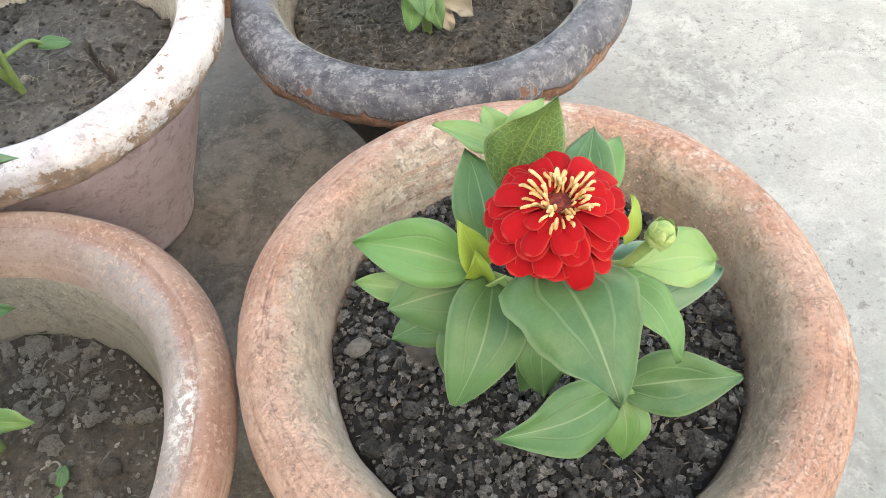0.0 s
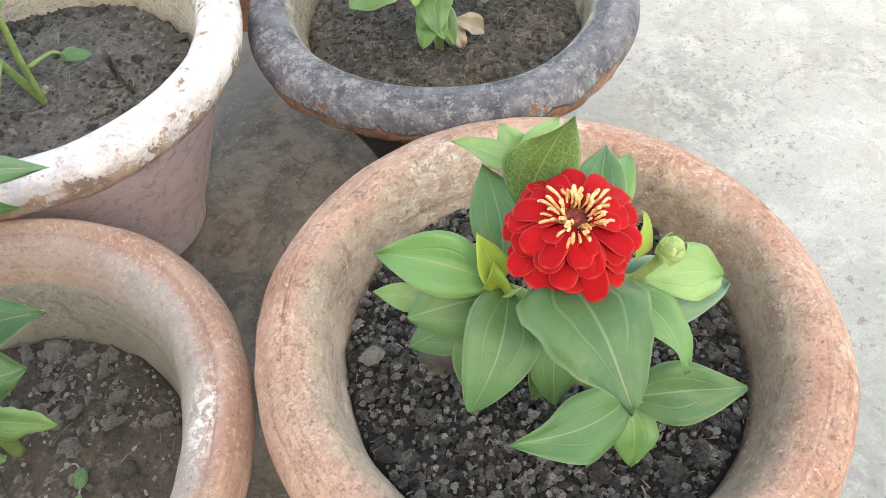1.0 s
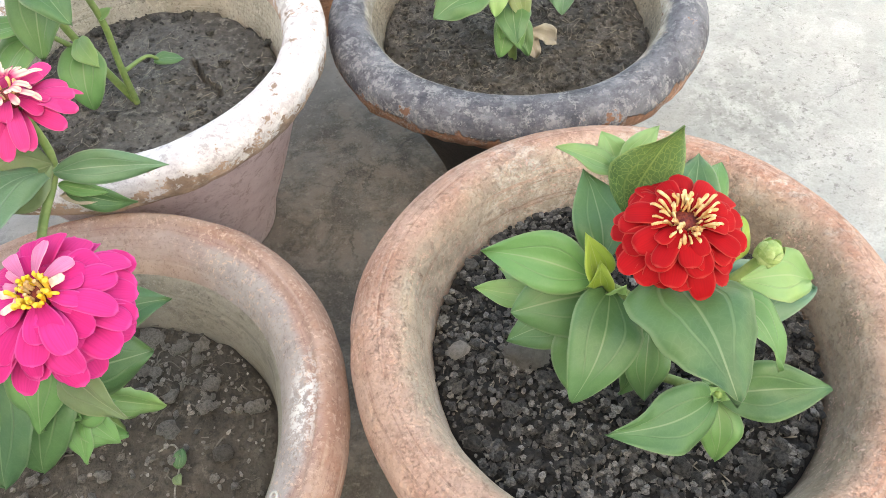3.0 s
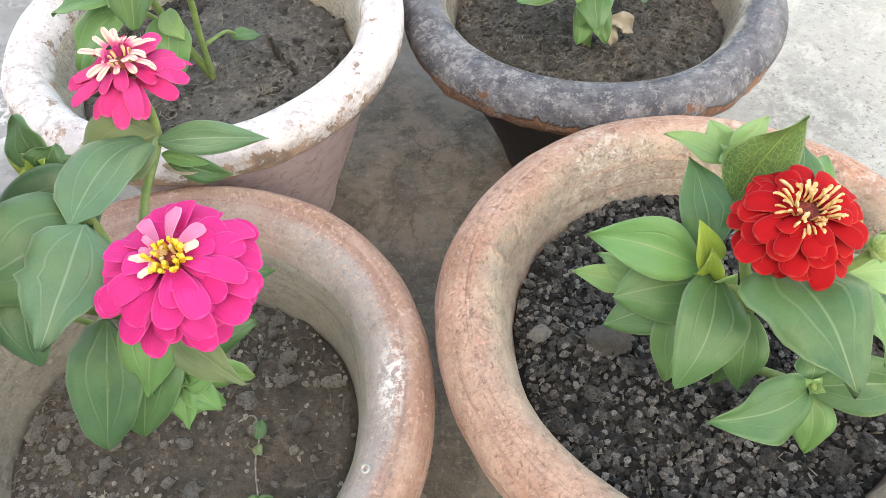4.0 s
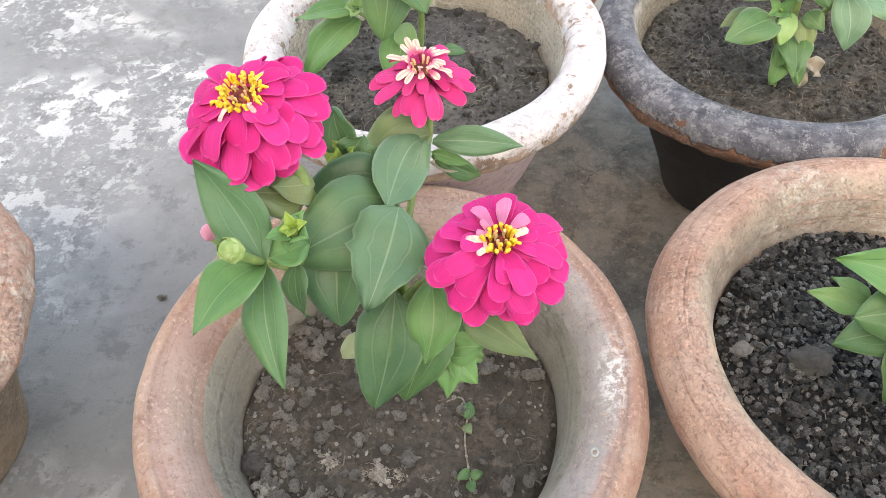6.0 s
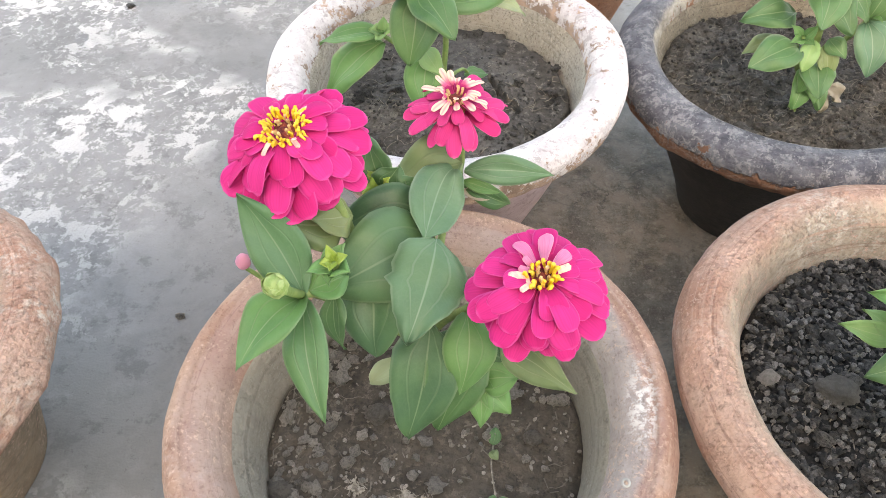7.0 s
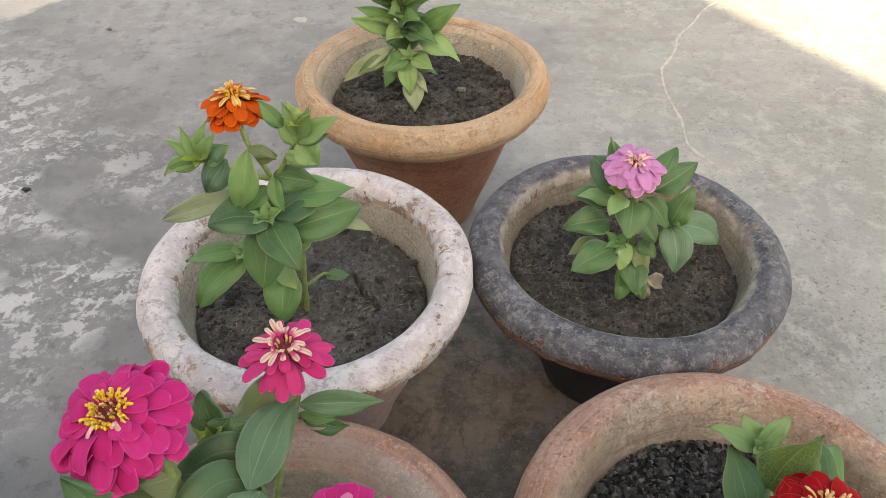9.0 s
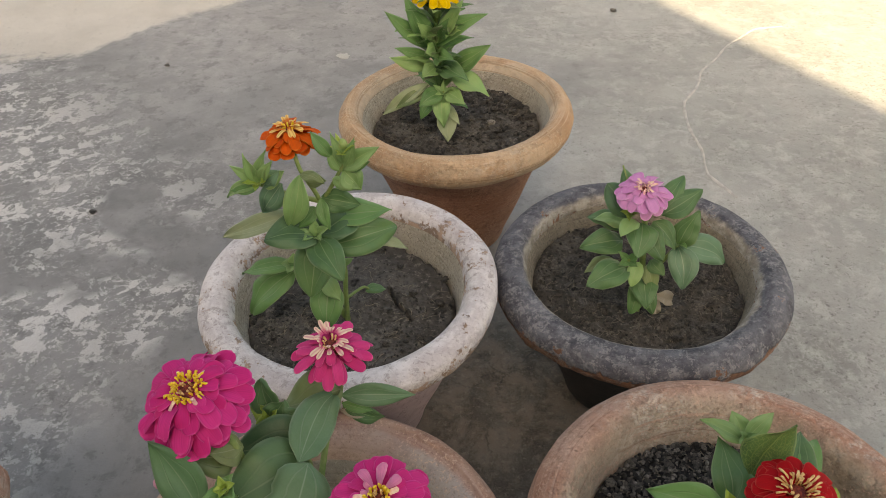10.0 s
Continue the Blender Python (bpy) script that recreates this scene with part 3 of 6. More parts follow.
def soil_height(x, y, radius, height, seed, rough, dome):
    q = Vector((x, y, 0))
    h = noise.noise(q * 22 + Vector((seed, 0, 1))) * rough * 1.5 + noise.noise(q * 70 + Vector((seed, 4, 1))) * rough + noise.noise(q * 170 + Vector((seed, 4, 9))) * rough * 0.5
    if seed == 4.0:
        h -= 0.006 * max(0.0, 1 - abs(noise.noise(q * 17 + Vector((seed * 3, 7, 2)))) * 16) * (0.5 + noise.noise(q * 9 + Vector((seed, 1, 8))))
    h -= 0.006 * max(0.0, min(1.0, (q.length - radius + 0.0055 + 0.003 * noise.noise(q * 80)) / 0.005))
    if seed == 3.0:
        h -= split_depth(q)
    return height + dome * (1 - (x * x + y * y) / radius ** 2) + h


def clod_meshes(name, material, count=6, seed=0):
    made = []
    for n in range(count):
        bm = bmesh.new()
        bmesh.ops.create_icosphere(bm, subdivisions=2, radius=1.0)
        for v in bm.verts:
            v.co *= 1 + 0.55 * noise.noise(v.co * 1.3 + Vector((n * 3.1, seed, 0))) + 0.6 * noise.noise(v.co * 2.9 + Vector((n, seed, 5)))
            v.co.z *= 0.75
        mesh = bpy.data.meshes.new(name)
        bm.to_mesh(mesh)
        bm.free()
        mesh.materials.append(material)
        mesh.polygons.foreach_set("use_smooth", [n % 3 > 1] * len(mesh.polygons))
        made.append(mesh)
    return made


def scatter_mesh(spots, seed, sides):
    """Many small lumps in one mesh; spots: (x, y, z, size)."""
    rnd = random.Random(seed)
    verts, faces = [], []
    ring = [(math.cos(2 * math.pi * k / sides), math.sin(2 * math.pi * k / sides)) for k in range(sides)]
    for x, y, z, size in spots:
        o = len(verts)
        sx, sy, sz, turn = size * rnd.uniform(0.7, 1.3), size * rnd.uniform(0.6, 1.0), size * rnd.uniform(0.5, 0.9), rnd.random() * 6.28
        c, w = math.cos(turn), math.sin(turn)
        for level, r in ((-0.5, 0.8), (0.35, 0.95)):
            for a, b in ring:
                k = r * rnd.uniform(0.75, 1.2)
                u, v = a * k * sx, b * k * sy
                verts.append((x + c * u - w * v, y + w * u + c * v, z + level * sz + rnd.uniform(-0.15, 0.15) * sz))
        verts.append((x + rnd.uniform(-0.2, 0.2) * sx, y, z + sz * rnd.uniform(0.8, 1.1)))
        for k in range(sides):
            j = (k + 1) % sides
            faces.append((o + k, o + j, o + sides + j, o + sides + k))
            faces.append((o + sides + k, o + sides + j, o + 2 * sides))
    return verts, faces


def soil(at, radius, height, material, label, seed, rough=0.003, dome=0.004, clods=0, clod_size=(0.003, 0.006), crumbs=0, crumb_size=(0.0012, 0.0028), clod_mat=None, crumb_mat=None, straws=0, roots=0, keep=None):
    """The earth in a pot: a round, uneven sheet with a skirt down the wall, clods, crumbs, straw bits and fine roots on it."""
    bm = bmesh.new()
    rings, n, m = [], *((220, 80) if seed == 3.0 else (120, 40))
    mid = bm.verts.new((0, 0, soil_height(0, 0, radius, height, seed, rough, dome)))
    for i in range(1, m + 1):
        r = radius * i / m
        rings.append([bm.verts.new((r * math.cos(2 * math.pi * k / n), r * math.sin(2 * math.pi * k / n), soil_height(r * math.cos(2 * math.pi * k / n), r * math.sin(2 * math.pi * k / n), radius, height, seed, rough, dome))) for k in range(n)])
    rings.append([bm.verts.new((v.co.x, v.co.y, height - 0.03)) for v in rings[-1]])
    for k in range(n):
        bm.faces.new((mid, rings[0][k], rings[0][(k + 1) % n]))
    for a, b in zip(rings, rings[1:]):
        for k in range(n):
            bm.faces.new((a[k], b[k], b[(k + 1) % n], a[(k + 1) % n]))
    ob = part("potting_soil", bm, material)
    ob.location = at
    tagged(ob, label, "soil", "", "stuff")
    rnd = random.Random(int(seed * 10) + 5)

    def spot(edge=0.97):
        while True:
            x, y = rnd.uniform(-1, 1) * radius, rnd.uniform(-1, 1) * radius
            if math.hypot(x, y) < radius * edge and (keep is None or rnd.random() < keep(x, y)):
                return x, y, soil_height(x, y, radius, height, seed, rough, dome)

    if clods:
        shapes = clod_meshes("clod", clod_mat, 8, seed)
        for k in range(clods):
            x, y, z = spot(0.94)
            size = clod_size[0] + (clod_size[1] - clod_size[0]) * rnd.random() ** 2.2
            c = joined(new("clod", shapes[k % 8]), ob)
            c.location, c.rotation_euler = (x, y, z + size * 0.38), (rnd.random() * 0.6, rnd.random() * 0.6, rnd.random() * 6.28)
            c.scale = (size * rnd.uniform(0.8, 1.25), size * rnd.uniform(0.8, 1.1), size * rnd.uniform(0.7, 1.0))
    if crumbs:
        for name, mat, share, sides in (("crumbs", crumb_mat or clod_mat, 0.6, 6), ("pale_crumbs", LUMP_PALE if crumb_mat is None else clod_mat, 0.12, 5)):
            spots = []
            for k in range(int(crumbs * share)):
                x, y, z = spot()
                size = rnd.uniform(*crumb_size)
                spots.append((x, y, z + size * rnd.uniform(0.1, 1.5 if seed == 1.0 else 0.8), size))
            verts, faces = scatter_mesh(spots, seed, sides)
            mesh = bpy.data.meshes.new(name)
            mesh.from_pydata(verts, [], faces)
            mesh.materials.append(mat)
            tagged(joined(new(name, mesh), ob), "", "", "", "stuff")
    if straws:
        bm = bmesh.new()
        for k in range(straws):
            x, y, z = spot()
            a, half = rnd.random() * 6.28, rnd.uniform(0.0014, 0.0042)
            w = rnd.uniform(0.0003, 0.0006)
            d, e = Vector((math.cos(a), math.sin(a), rnd.uniform(-0.3, 0.3))) * half, Vector((-math.sin(a), math.cos(a), 0)) * w
            p = Vector((x, y, z + 0.0018))
            low = [bm.verts.new(p + c) for c in (-d - e, d - e * 0.5, d + e * 0.5, -d + e)]
            top = [bm.verts.new(v.co + Vector((0, 0, w))) for v in low]
            bm.faces.new(top)
            for i in range(4):
                bm.faces.new((low[i], low[(i + 1) % 4], top[(i + 1) % 4], top[i]))
        tagged(part("straw_bits", bm, STRAW, ob, "", False), "", "", "", "stuff")
    if roots:
        bm = bmesh.new()
        for k in range(roots):
            x, y, z = spot(0.9)
            a = rnd.random() * 6.28
            pts = []
            for i in range(5):
                if math.hypot(x, y) < radius * 0.96:
                    pts.append((x, y, soil_height(x, y, radius, height, seed, rough, dome) + rnd.uniform(0.0002, 0.0022)))
                x, y, a = x + 0.0045 * math.cos(a), y + 0.0045 * math.sin(a), a + rnd.uniform(-0.9, 0.9)
            if len(pts) > 2:
                one = tube(pts, [rnd.uniform(0.00018, 0.0004)] * len(pts), 4)
                part_mesh = bpy.data.meshes.new("root")
                one.to_mesh(part_mesh)
                one.free()
                bm.from_mesh(part_mesh)
                bpy.data.meshes.remove(part_mesh)
        tagged(part("fine_roots", bm, ROOT_TAN if seed == 3.0 else STRAW, ob), "", "", "", "stuff")
    return ob


def unit(v):
    return Vector(v).normalized()


def blade(base, tip, width, face, arch=0.1, cup=0.15, shape="leaf", thick=0.0005, rows=12, cols=6, wave=0.0, seed=0.0, curl=0.0, bulge=0.0, twist=0.0, sway=0.0, ragged=0.0):
    """A thin closed leaf or petal from base to tip. face: the way its upper side looks; arch: rise of its middle in parts of its length."""
    base, tip = Vector(base), Vector(tip)
    along = tip - base
    length = along.length
    along.normalize()
    across = along.cross(Vector(face)).normalized()
    up = across.cross(along).normalized()
    bm = bmesh.new()
    uv = bm.loops.layers.uv.new("UVMap")
    sheets = []
    for side in (0.5, -0.5):
        grid = []
        for i in range(rows + 1):
            v = 1 - (1 - i / rows) ** 1.45 if shape in ("petal", "oval", "broad", "spoon") else i / rows
            if shape == "leaf":
                half = 0.5 * width * (math.sin(math.pi * v ** 0.82) ** 0.98 + 0.13 * (1 - v) ** 3)
            elif shape == "oval":
                half = 0.5 * width * (math.sin(math.pi * min(1.0, v ** 0.85)) ** 0.62 + 0.08 * (1 - v))
            elif shape == "spoon":
                half = 0.5 * width * (math.sin(math.pi * v ** 1.1) ** 0.75 + 0.1 * (1 - v) ** 3)
            elif shape == "broad":
                half = 0.5 * width * (math.sin(math.pi * v ** 0.74) ** 0.7 * (1 - 0.12 * v) + 0.1 * (1 - v) ** 3)
            elif shape == "petal":
                half = 0.5 * width * ((0.34 + 0.66 * math.sin(0.5 * math.pi * min(1, v / 0.7))) * (1 if v < 0.7 else max(0.0, 1 - ((v - 0.7) / 0.3) ** 2.6) ** 0.5))
            else:
                half = 0.5 * width * (1 if v < 0.8 else math.sqrt(max(0.0, 1 - ((v - 0.8) / 0.2) ** 2)))
            rise = arch * length * (1 - (2 * v - 1) ** 2) + curl * length * v ** 3
            torn = [1 + ragged * noise.noise(Vector((v * 9, side_seed, seed))) for side_seed in (3.0, 8.0)]
            row = []
            for j in range(cols + 1):
                s = 2 * j / cols - 1
                lift = cup * half * (abs(s) ** 1.4) + bulge * half * math.sin(math.pi * abs(s) ** 0.8) + wave * width * noise.noise(Vector((v * 3.2, s * 1.3, seed))) * (0.3 + abs(s))
                turn = twist * (v - 0.3)
                out, high = across * math.cos(turn) + up * math.sin(turn), up * math.cos(turn) - across * math.sin(turn)
                co = base + along * (length * v) + across * (sway * length * math.sin(math.pi * v)) + out * (half * s * torn[s > 0]) + high * (lift + side * thick * (1.3 - 0.8 * abs(s))) + up * rise
                row.append((bm.verts.new(co), (j / cols, v)))
            grid.append(row)
        sheets.append(grid)
    for grid, flip in zip(sheets, (False, True)):
        for i in range(rows):
            for j in range(cols):
                four = [grid[i][j], grid[i][j + 1], grid[i + 1][j + 1], grid[i + 1][j]]
                if flip:
                    four = [four[0], four[3], four[2], four[1]]
                f = bm.faces.new([c[0] for c in four])
                for loop, c in zip(f.loops, four):
                    loop[uv].uv = c[1]
    top, low = sheets
    edge = [(i, 0) for i in range(rows + 1)] + [(rows, j) for j in range(1, cols + 1)] + [(i, cols) for i in range(rows - 1, -1, -1)]
    for (a, b), (c, d) in zip(edge, edge[1:]):
        four = [top[a][b], top[c][d], low[c][d], low[a][b]]
        f = bm.faces.new([q[0] for q in four])
        for loop, q in zip(f.loops, four):
            loop[uv].uv = q[1]
    return bm


def tube(points, radii, sides=9):
    """A round stalk through points."""
    pts = [Vector(p) for p in points]
    smooth = []
    for i in range(len(pts) - 1):
        p0, p1, p2, p3 = (pts[max(0, min(len(pts) - 1, i + k))] for k in (-1, 0, 1, 2))
        r1, r2 = radii[i], radii[i + 1]
        for s in range(6):
            t = s / 6
            smooth.append((0.5 * (2 * p1 + (p2 - p0) * t + (2 * p0 - 5 * p1 + 4 * p2 - p3) * t * t + (3 * p1 - p0 - 3 * p2 + p3) * t ** 3), r1 + (r2 - r1) * t))
    smooth.append((pts[-1], radii[-1]))
    bm = bmesh.new()
    rings = []
    for i, (p, r) in enumerate(smooth):
        way = (smooth[min(i + 1, len(smooth) - 1)][0] - smooth[max(i - 1, 0)][0]).normalized()
        a = way.orthogonal().normalized() if not rings else (last - way * last.dot(way)).normalized()
        last = a
        b = way.cross(a)
        rings.append([bm.verts.new(p + (a * math.cos(2 * math.pi * k / sides) + b * math.sin(2 * math.pi * k / sides)) * r) for k in range(sides)])
    for x, y in zip(rings, rings[1:]):
        for k in range(sides):
            bm.faces.new((x[k], x[(k + 1) % sides], y[(k + 1) % sides], y[k]))
    bm.faces.new(list(reversed(rings[0])))
    bm.faces.new(rings[-1])
    return bm


def knob(centre, axis, radius, height, seed=0.0, rough=0.15, sides=14, rows=8):
    """A lumpy dome or bud along axis."""
    c, w = Vector(centre), unit(axis)
    a = w.orthogonal().normalized()
    b = w.cross(a)
    bm = bmesh.new()
    rings = []
    for i in range(1, rows):
        v = i / rows
        r = radius * math.sin(math.pi * v) ** 0.7
        rings.append([bm.verts.new(c + w * height * (v - 0.5) + (a * math.cos(2 * math.pi * k / sides) + b * math.sin(2 * math.pi * k / sides)) * r * (1 + rough * noise.noise(Vector((k * 1.3, i * 1.7, seed))))) for k in range(sides)])
    low, top = bm.verts.new(c - w * height * 0.5), bm.verts.new(c + w * height * 0.5)
    for x, y in zip(rings, rings[1:]):
        for k in range(sides):
            bm.faces.new((x[k], x[(k + 1) % sides], y[(k + 1) % sides], y[k]))
    for k in range(sides):
        bm.faces.new((low, rings[0][(k + 1) % sides], rings[0][k]))
        bm.faces.new((top, rings[-1][k], rings[-1][(k + 1) % sides]))
    return bm


def flower(plant, centre, axis, radius, rows, petal_mat, label, florets=(), seed=1, crown=0.17):
    """A zinnia head. rows: (count, inner, outer, rise of the tip, width, arch[, material[, plan bearing, spread]]) in parts of the radius; florets: (count, inner, outer, rise, thickness, material)."""
    rnd = random.Random(seed)
    c, w = Vector(centre), unit(axis)
    a = w.orthogonal().normalized()
    b = w.cross(a)
    head = part("flower_head", knob(c - w * radius * 0.02, w, radius * crown * 1.25, radius * 0.3, seed, 0.25), CROWN, plant, label)
    part("calyx", knob(c - w * radius * 0.3, w, radius * 0.26, radius * 0.5, seed, 0.2), BUD, head)
    for n, inner, outer, rise, width, arch, *own in rows:
        start = rnd.random() * 6.28
        for k in range(n):
            thin = width < 0.17
            an = start + 2 * math.pi * (k + rnd.uniform(-0.28, 0.28) * (2.0 if thin else 1.0)) / n
            if len(own) > 1:
                plan = math.radians(own[1] + own[2] * ((k + 0.5) / n - 0.5))
                toward = Vector((math.cos(plan), math.sin(plan), 0))
                an = math.atan2(toward.dot(b), toward.dot(a))
            way = a * math.cos(an) + b * math.sin(an)
            reach = outer * (rnd.uniform(0.66, 1.1) if thin else rnd.uniform(0.86, 1.08))
            lift = rise + (rnd.uniform(-0.12, 0.14) if thin else rnd.uniform(-0.09, 0.07))
            p0, p1 = c + (way * inner + w * (0.04 + 0.75 * rise)) * radius, c + (way * reach + w * lift) * radius
            tilt = w.cross(way) * rnd.uniform(-0.42, 0.42)
            bm = blade(p0, p1, width * radius * rnd.uniform(0.88, 1.12), w + way * 0.3 + tilt, arch + rnd.uniform(-0.05, 0.06), rnd.uniform(-0.2, 0.22), "petal" if width > 0.12 else "strap", 0.0005, 11, 6, 0.07, rnd.random() * 9, rnd.uniform(-0.2, 0.06))
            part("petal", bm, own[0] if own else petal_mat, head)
    for n, inner, outer, rise, thick, material in florets:
        start = rnd.random() * 6.28
        for k in range(n):
            an = start + 2 * math.pi * (k + rnd.uniform(-0.4, 0.4)) / n
            way = a * math.cos(an) + b * math.sin(an)
            side = w.cross(way) * rnd.uniform(-0.06, 0.06)
            reach = outer * rnd.uniform(0.7, 1.12)
            t = thick * rnd.uniform(0.75, 1.2) * radius
            p0 = c + (way * inner + w * 0.03) * radius
            p3 = c + (way * reach + side + w * rise * rnd.uniform(0.7, 1.2)) * radius
            p1 = p0.lerp(p3, 0.4) + (w * rnd.uniform(0.03, 0.1) + side * 0.6) * radius
            p2 = p0.lerp(p3, 0.8) + w * rnd.uniform(0.02, 0.08) * radius
            part("floret", tube([p0, p1, p2, p3], [t * 0.6, t * 0.9, t * 1.15, t * 0.7], 6), material, head)
    return head


def plant_base(at, label, group=""):
    return base_of("zinnia_plant", at, label, "flowering plant", "zinnia plants in pots")


def leaf(plant, base, tip, width, face=(0, -0.3, 1), arch=0.12, cup=0.2, mat=None, shape="leaf", wave=0.17, ragged=0.0):
    base = Vector(base)
    seed = base.x * 90 + base.y * 37 + width * 500 + Vector(tip).z * 61
    spread = plant.get("leaf_spread", 1.0)
    return part("leaf", blade(base, tip, width * spread, face, arch, cup * 1.3, shape, 0.0006, 16, 8, wave, seed, -0.06 + 0.09 * math.sin(seed * 7), 0.13, 0.55 * math.sin(seed * 3.1), 0.05 * math.sin(seed * 5.3), ragged), mat or LEAF_FRESH, plant)


def stalk(plant, points, thick=0.003, end=None):
    n = len(points)
    return part("stem", tube(points, [thick + ((end or thick * 0.75) - thick) * i / (n - 1) for i in range(n)]), STEM, plant)


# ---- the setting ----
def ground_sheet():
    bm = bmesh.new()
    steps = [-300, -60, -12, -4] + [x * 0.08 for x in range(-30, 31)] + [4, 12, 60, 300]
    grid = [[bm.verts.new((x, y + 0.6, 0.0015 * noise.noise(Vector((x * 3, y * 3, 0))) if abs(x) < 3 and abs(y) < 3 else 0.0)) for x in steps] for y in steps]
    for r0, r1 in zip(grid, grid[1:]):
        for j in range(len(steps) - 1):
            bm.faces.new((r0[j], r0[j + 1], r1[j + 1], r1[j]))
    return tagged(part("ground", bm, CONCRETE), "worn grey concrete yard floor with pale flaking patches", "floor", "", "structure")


def shade_wall():
    """Unseen plain wall added behind the camera; its sloping top shades the pots."""
    y, t = -2.1, math.tan(radians(SUN_ELEVATION))
    apex, low = (2.17 - y) * t, 0.4
    outline = [(-14.0, 0.0), (10.0, 0.0), (10.0, low), (0.04 + (apex - low) / (1.53 * t), low), (0.04, apex), (-14.0, apex)]
    bm = bmesh.new()
    front = [bm.verts.new((x, y, z)) for x, z in outline]
    back = [bm.verts.new((x, y - 0.3, z)) for x, z in outline]
    bm.faces.new(front)
    bm.faces.new(list(reversed(back)))
    n = len(outline)
    for k in range(n):
        bm.faces.new((front[k], back[k], back[(k + 1) % n], front[(k + 1) % n]))
    bmesh.ops.recalc_face_normals(bm, faces=bm.faces)
    return tagged(part("unseen_shade_wall", bm, PLASTER, smooth=False), "unseen plain wall added to shade the pots, with a top that slopes down at one end", "wall", "", "structure")


ground_sheet()
shade_wall()

# ---- pots ----
R_AT, P_AT, W_AT, V_AT, Y_AT, L_AT = (0.147, 0.194, 0), (-0.181, 0.145, 0), (-0.204, 0.4525, 0), (0.1085, 0.517, 0), (-0.115, 0.806, 0), (-0.602, 0.12, 0)

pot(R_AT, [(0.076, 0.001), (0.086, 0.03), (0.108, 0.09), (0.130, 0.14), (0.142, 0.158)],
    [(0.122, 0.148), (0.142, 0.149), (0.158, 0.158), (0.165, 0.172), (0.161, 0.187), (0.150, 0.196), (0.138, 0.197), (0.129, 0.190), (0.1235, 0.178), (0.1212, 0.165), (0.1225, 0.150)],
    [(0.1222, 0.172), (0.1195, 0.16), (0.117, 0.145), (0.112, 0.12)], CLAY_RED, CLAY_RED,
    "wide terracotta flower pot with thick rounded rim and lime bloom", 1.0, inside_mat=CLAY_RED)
pot(P_AT, [(0.076, 0.001), (0.086, 0.03), (0.108, 0.09), (0.130, 0.135), (0.141, 0.151)],
    [(0.121, 0.141), (0.142, 0.142), (0.157, 0.150), (0.164, 0.164), (0.1615, 0.176), (0.1555, 0.1845), (0.150, 0.186), (0.1468, 0.1835), (0.140, 0.1825), (0.131, 0.176), (0.125, 0.165), (0.1225, 0.157), (0.1235, 0.146)],
    [(0.1232, 0.1605), (0.1195, 0.151), (0.115, 0.135), (0.111, 0.11), (0.107, 0.09)], CLAY_PINK, CLAY_PINK,
    "terracotta flower pot with grey wash and white salt streaks", 2.0, inside_mat=MUD_WALL)
pot(W_AT, [(0.070, 0.001), (0.079, 0.03), (0.106, 0.10), (0.129, 0.16), (0.139, 0.186)],
    [(0.121, 0.174), (0.140, 0.178), (0.154, 0.188), (0.1575, 0.203), (0.153, 0.212), (0.142, 0.216), (0.131, 0.214), (0.124, 0.206), (0.1215, 0.195), (0.1225, 0.183)],
    [(0.1222, 0.199), (0.118, 0.183), (0.114, 0.16), (0.110, 0.14)], MAUVE, WHITEWASH,
    "whitewashed clay flower pot with flaking rim and mauve body", 3.0, ragged=(0.192, 0.003))
pot(V_AT, [(0.070, 0.001), (0.079, 0.03), (0.104, 0.09), (0.127, 0.14), (0.138, 0.160)],
    [(0.121, 0.150), (0.140, 0.151), (0.156, 0.160), (0.161, 0.174), (0.157, 0.186), (0.146, 0.193), (0.134, 0.193), (0.125, 0.186), (0.1215, 0.174), (0.1225, 0.162)],
    [(0.1222, 0.178), (0.1185, 0.165), (0.115, 0.15), (0.110, 0.13)], BLACK_BODY, BLACKISH,
    "slate-painted clay flower pot with chipped rim and black body", 4.0, inside_mat=BROWN_WALL, ragged=(0.167, 0.0045))
pot(Y_AT, [(0.070, 0.001), (0.079, 0.03), (0.104, 0.10), (0.126, 0.16), (0.138, 0.185)],
    [(0.124, 0.174), (0.142, 0.176), (0.158, 0.188), (0.165, 0.202), (0.162, 0.217), (0.153, 0.226), (0.143, 0.226), (0.1345, 0.219), (0.1305, 0.206), (0.1315, 0.194)],
    [(0.1305, 0.209), (0.1265, 0.196), (0.122, 0.18), (0.116, 0.15)], CLAY_BODY, CLAY_OCHRE,
    "ochre terracotta flower pot with smooth rounded rim", 5.0, squash=(1.0, 0.965), ragged=(0.19, 0.002))
pot(L_AT, [(0.080, 0.001), (0.090, 0.03), (0.112, 0.09), (0.134, 0.14), (0.146, 0.158)],
    [(0.122, 0.148), (0.142, 0.149), (0.158, 0.158), (0.164, 0.172), (0.160, 0.187), (0.150, 0.196), (0.138, 0.197), (0.129, 0.190), (0.1235, 0.178), (0.1212, 0.165), (0.1225, 0.150)],
    [(0.1222, 0.172), (0.1195, 0.16), (0.117, 0.145), (0.112, 0.12)], CLAY_RED, CLAY_RED,
    "terracotta flower pot with rough chipped rim", 6.0, ragged=(0.185, 0.004))

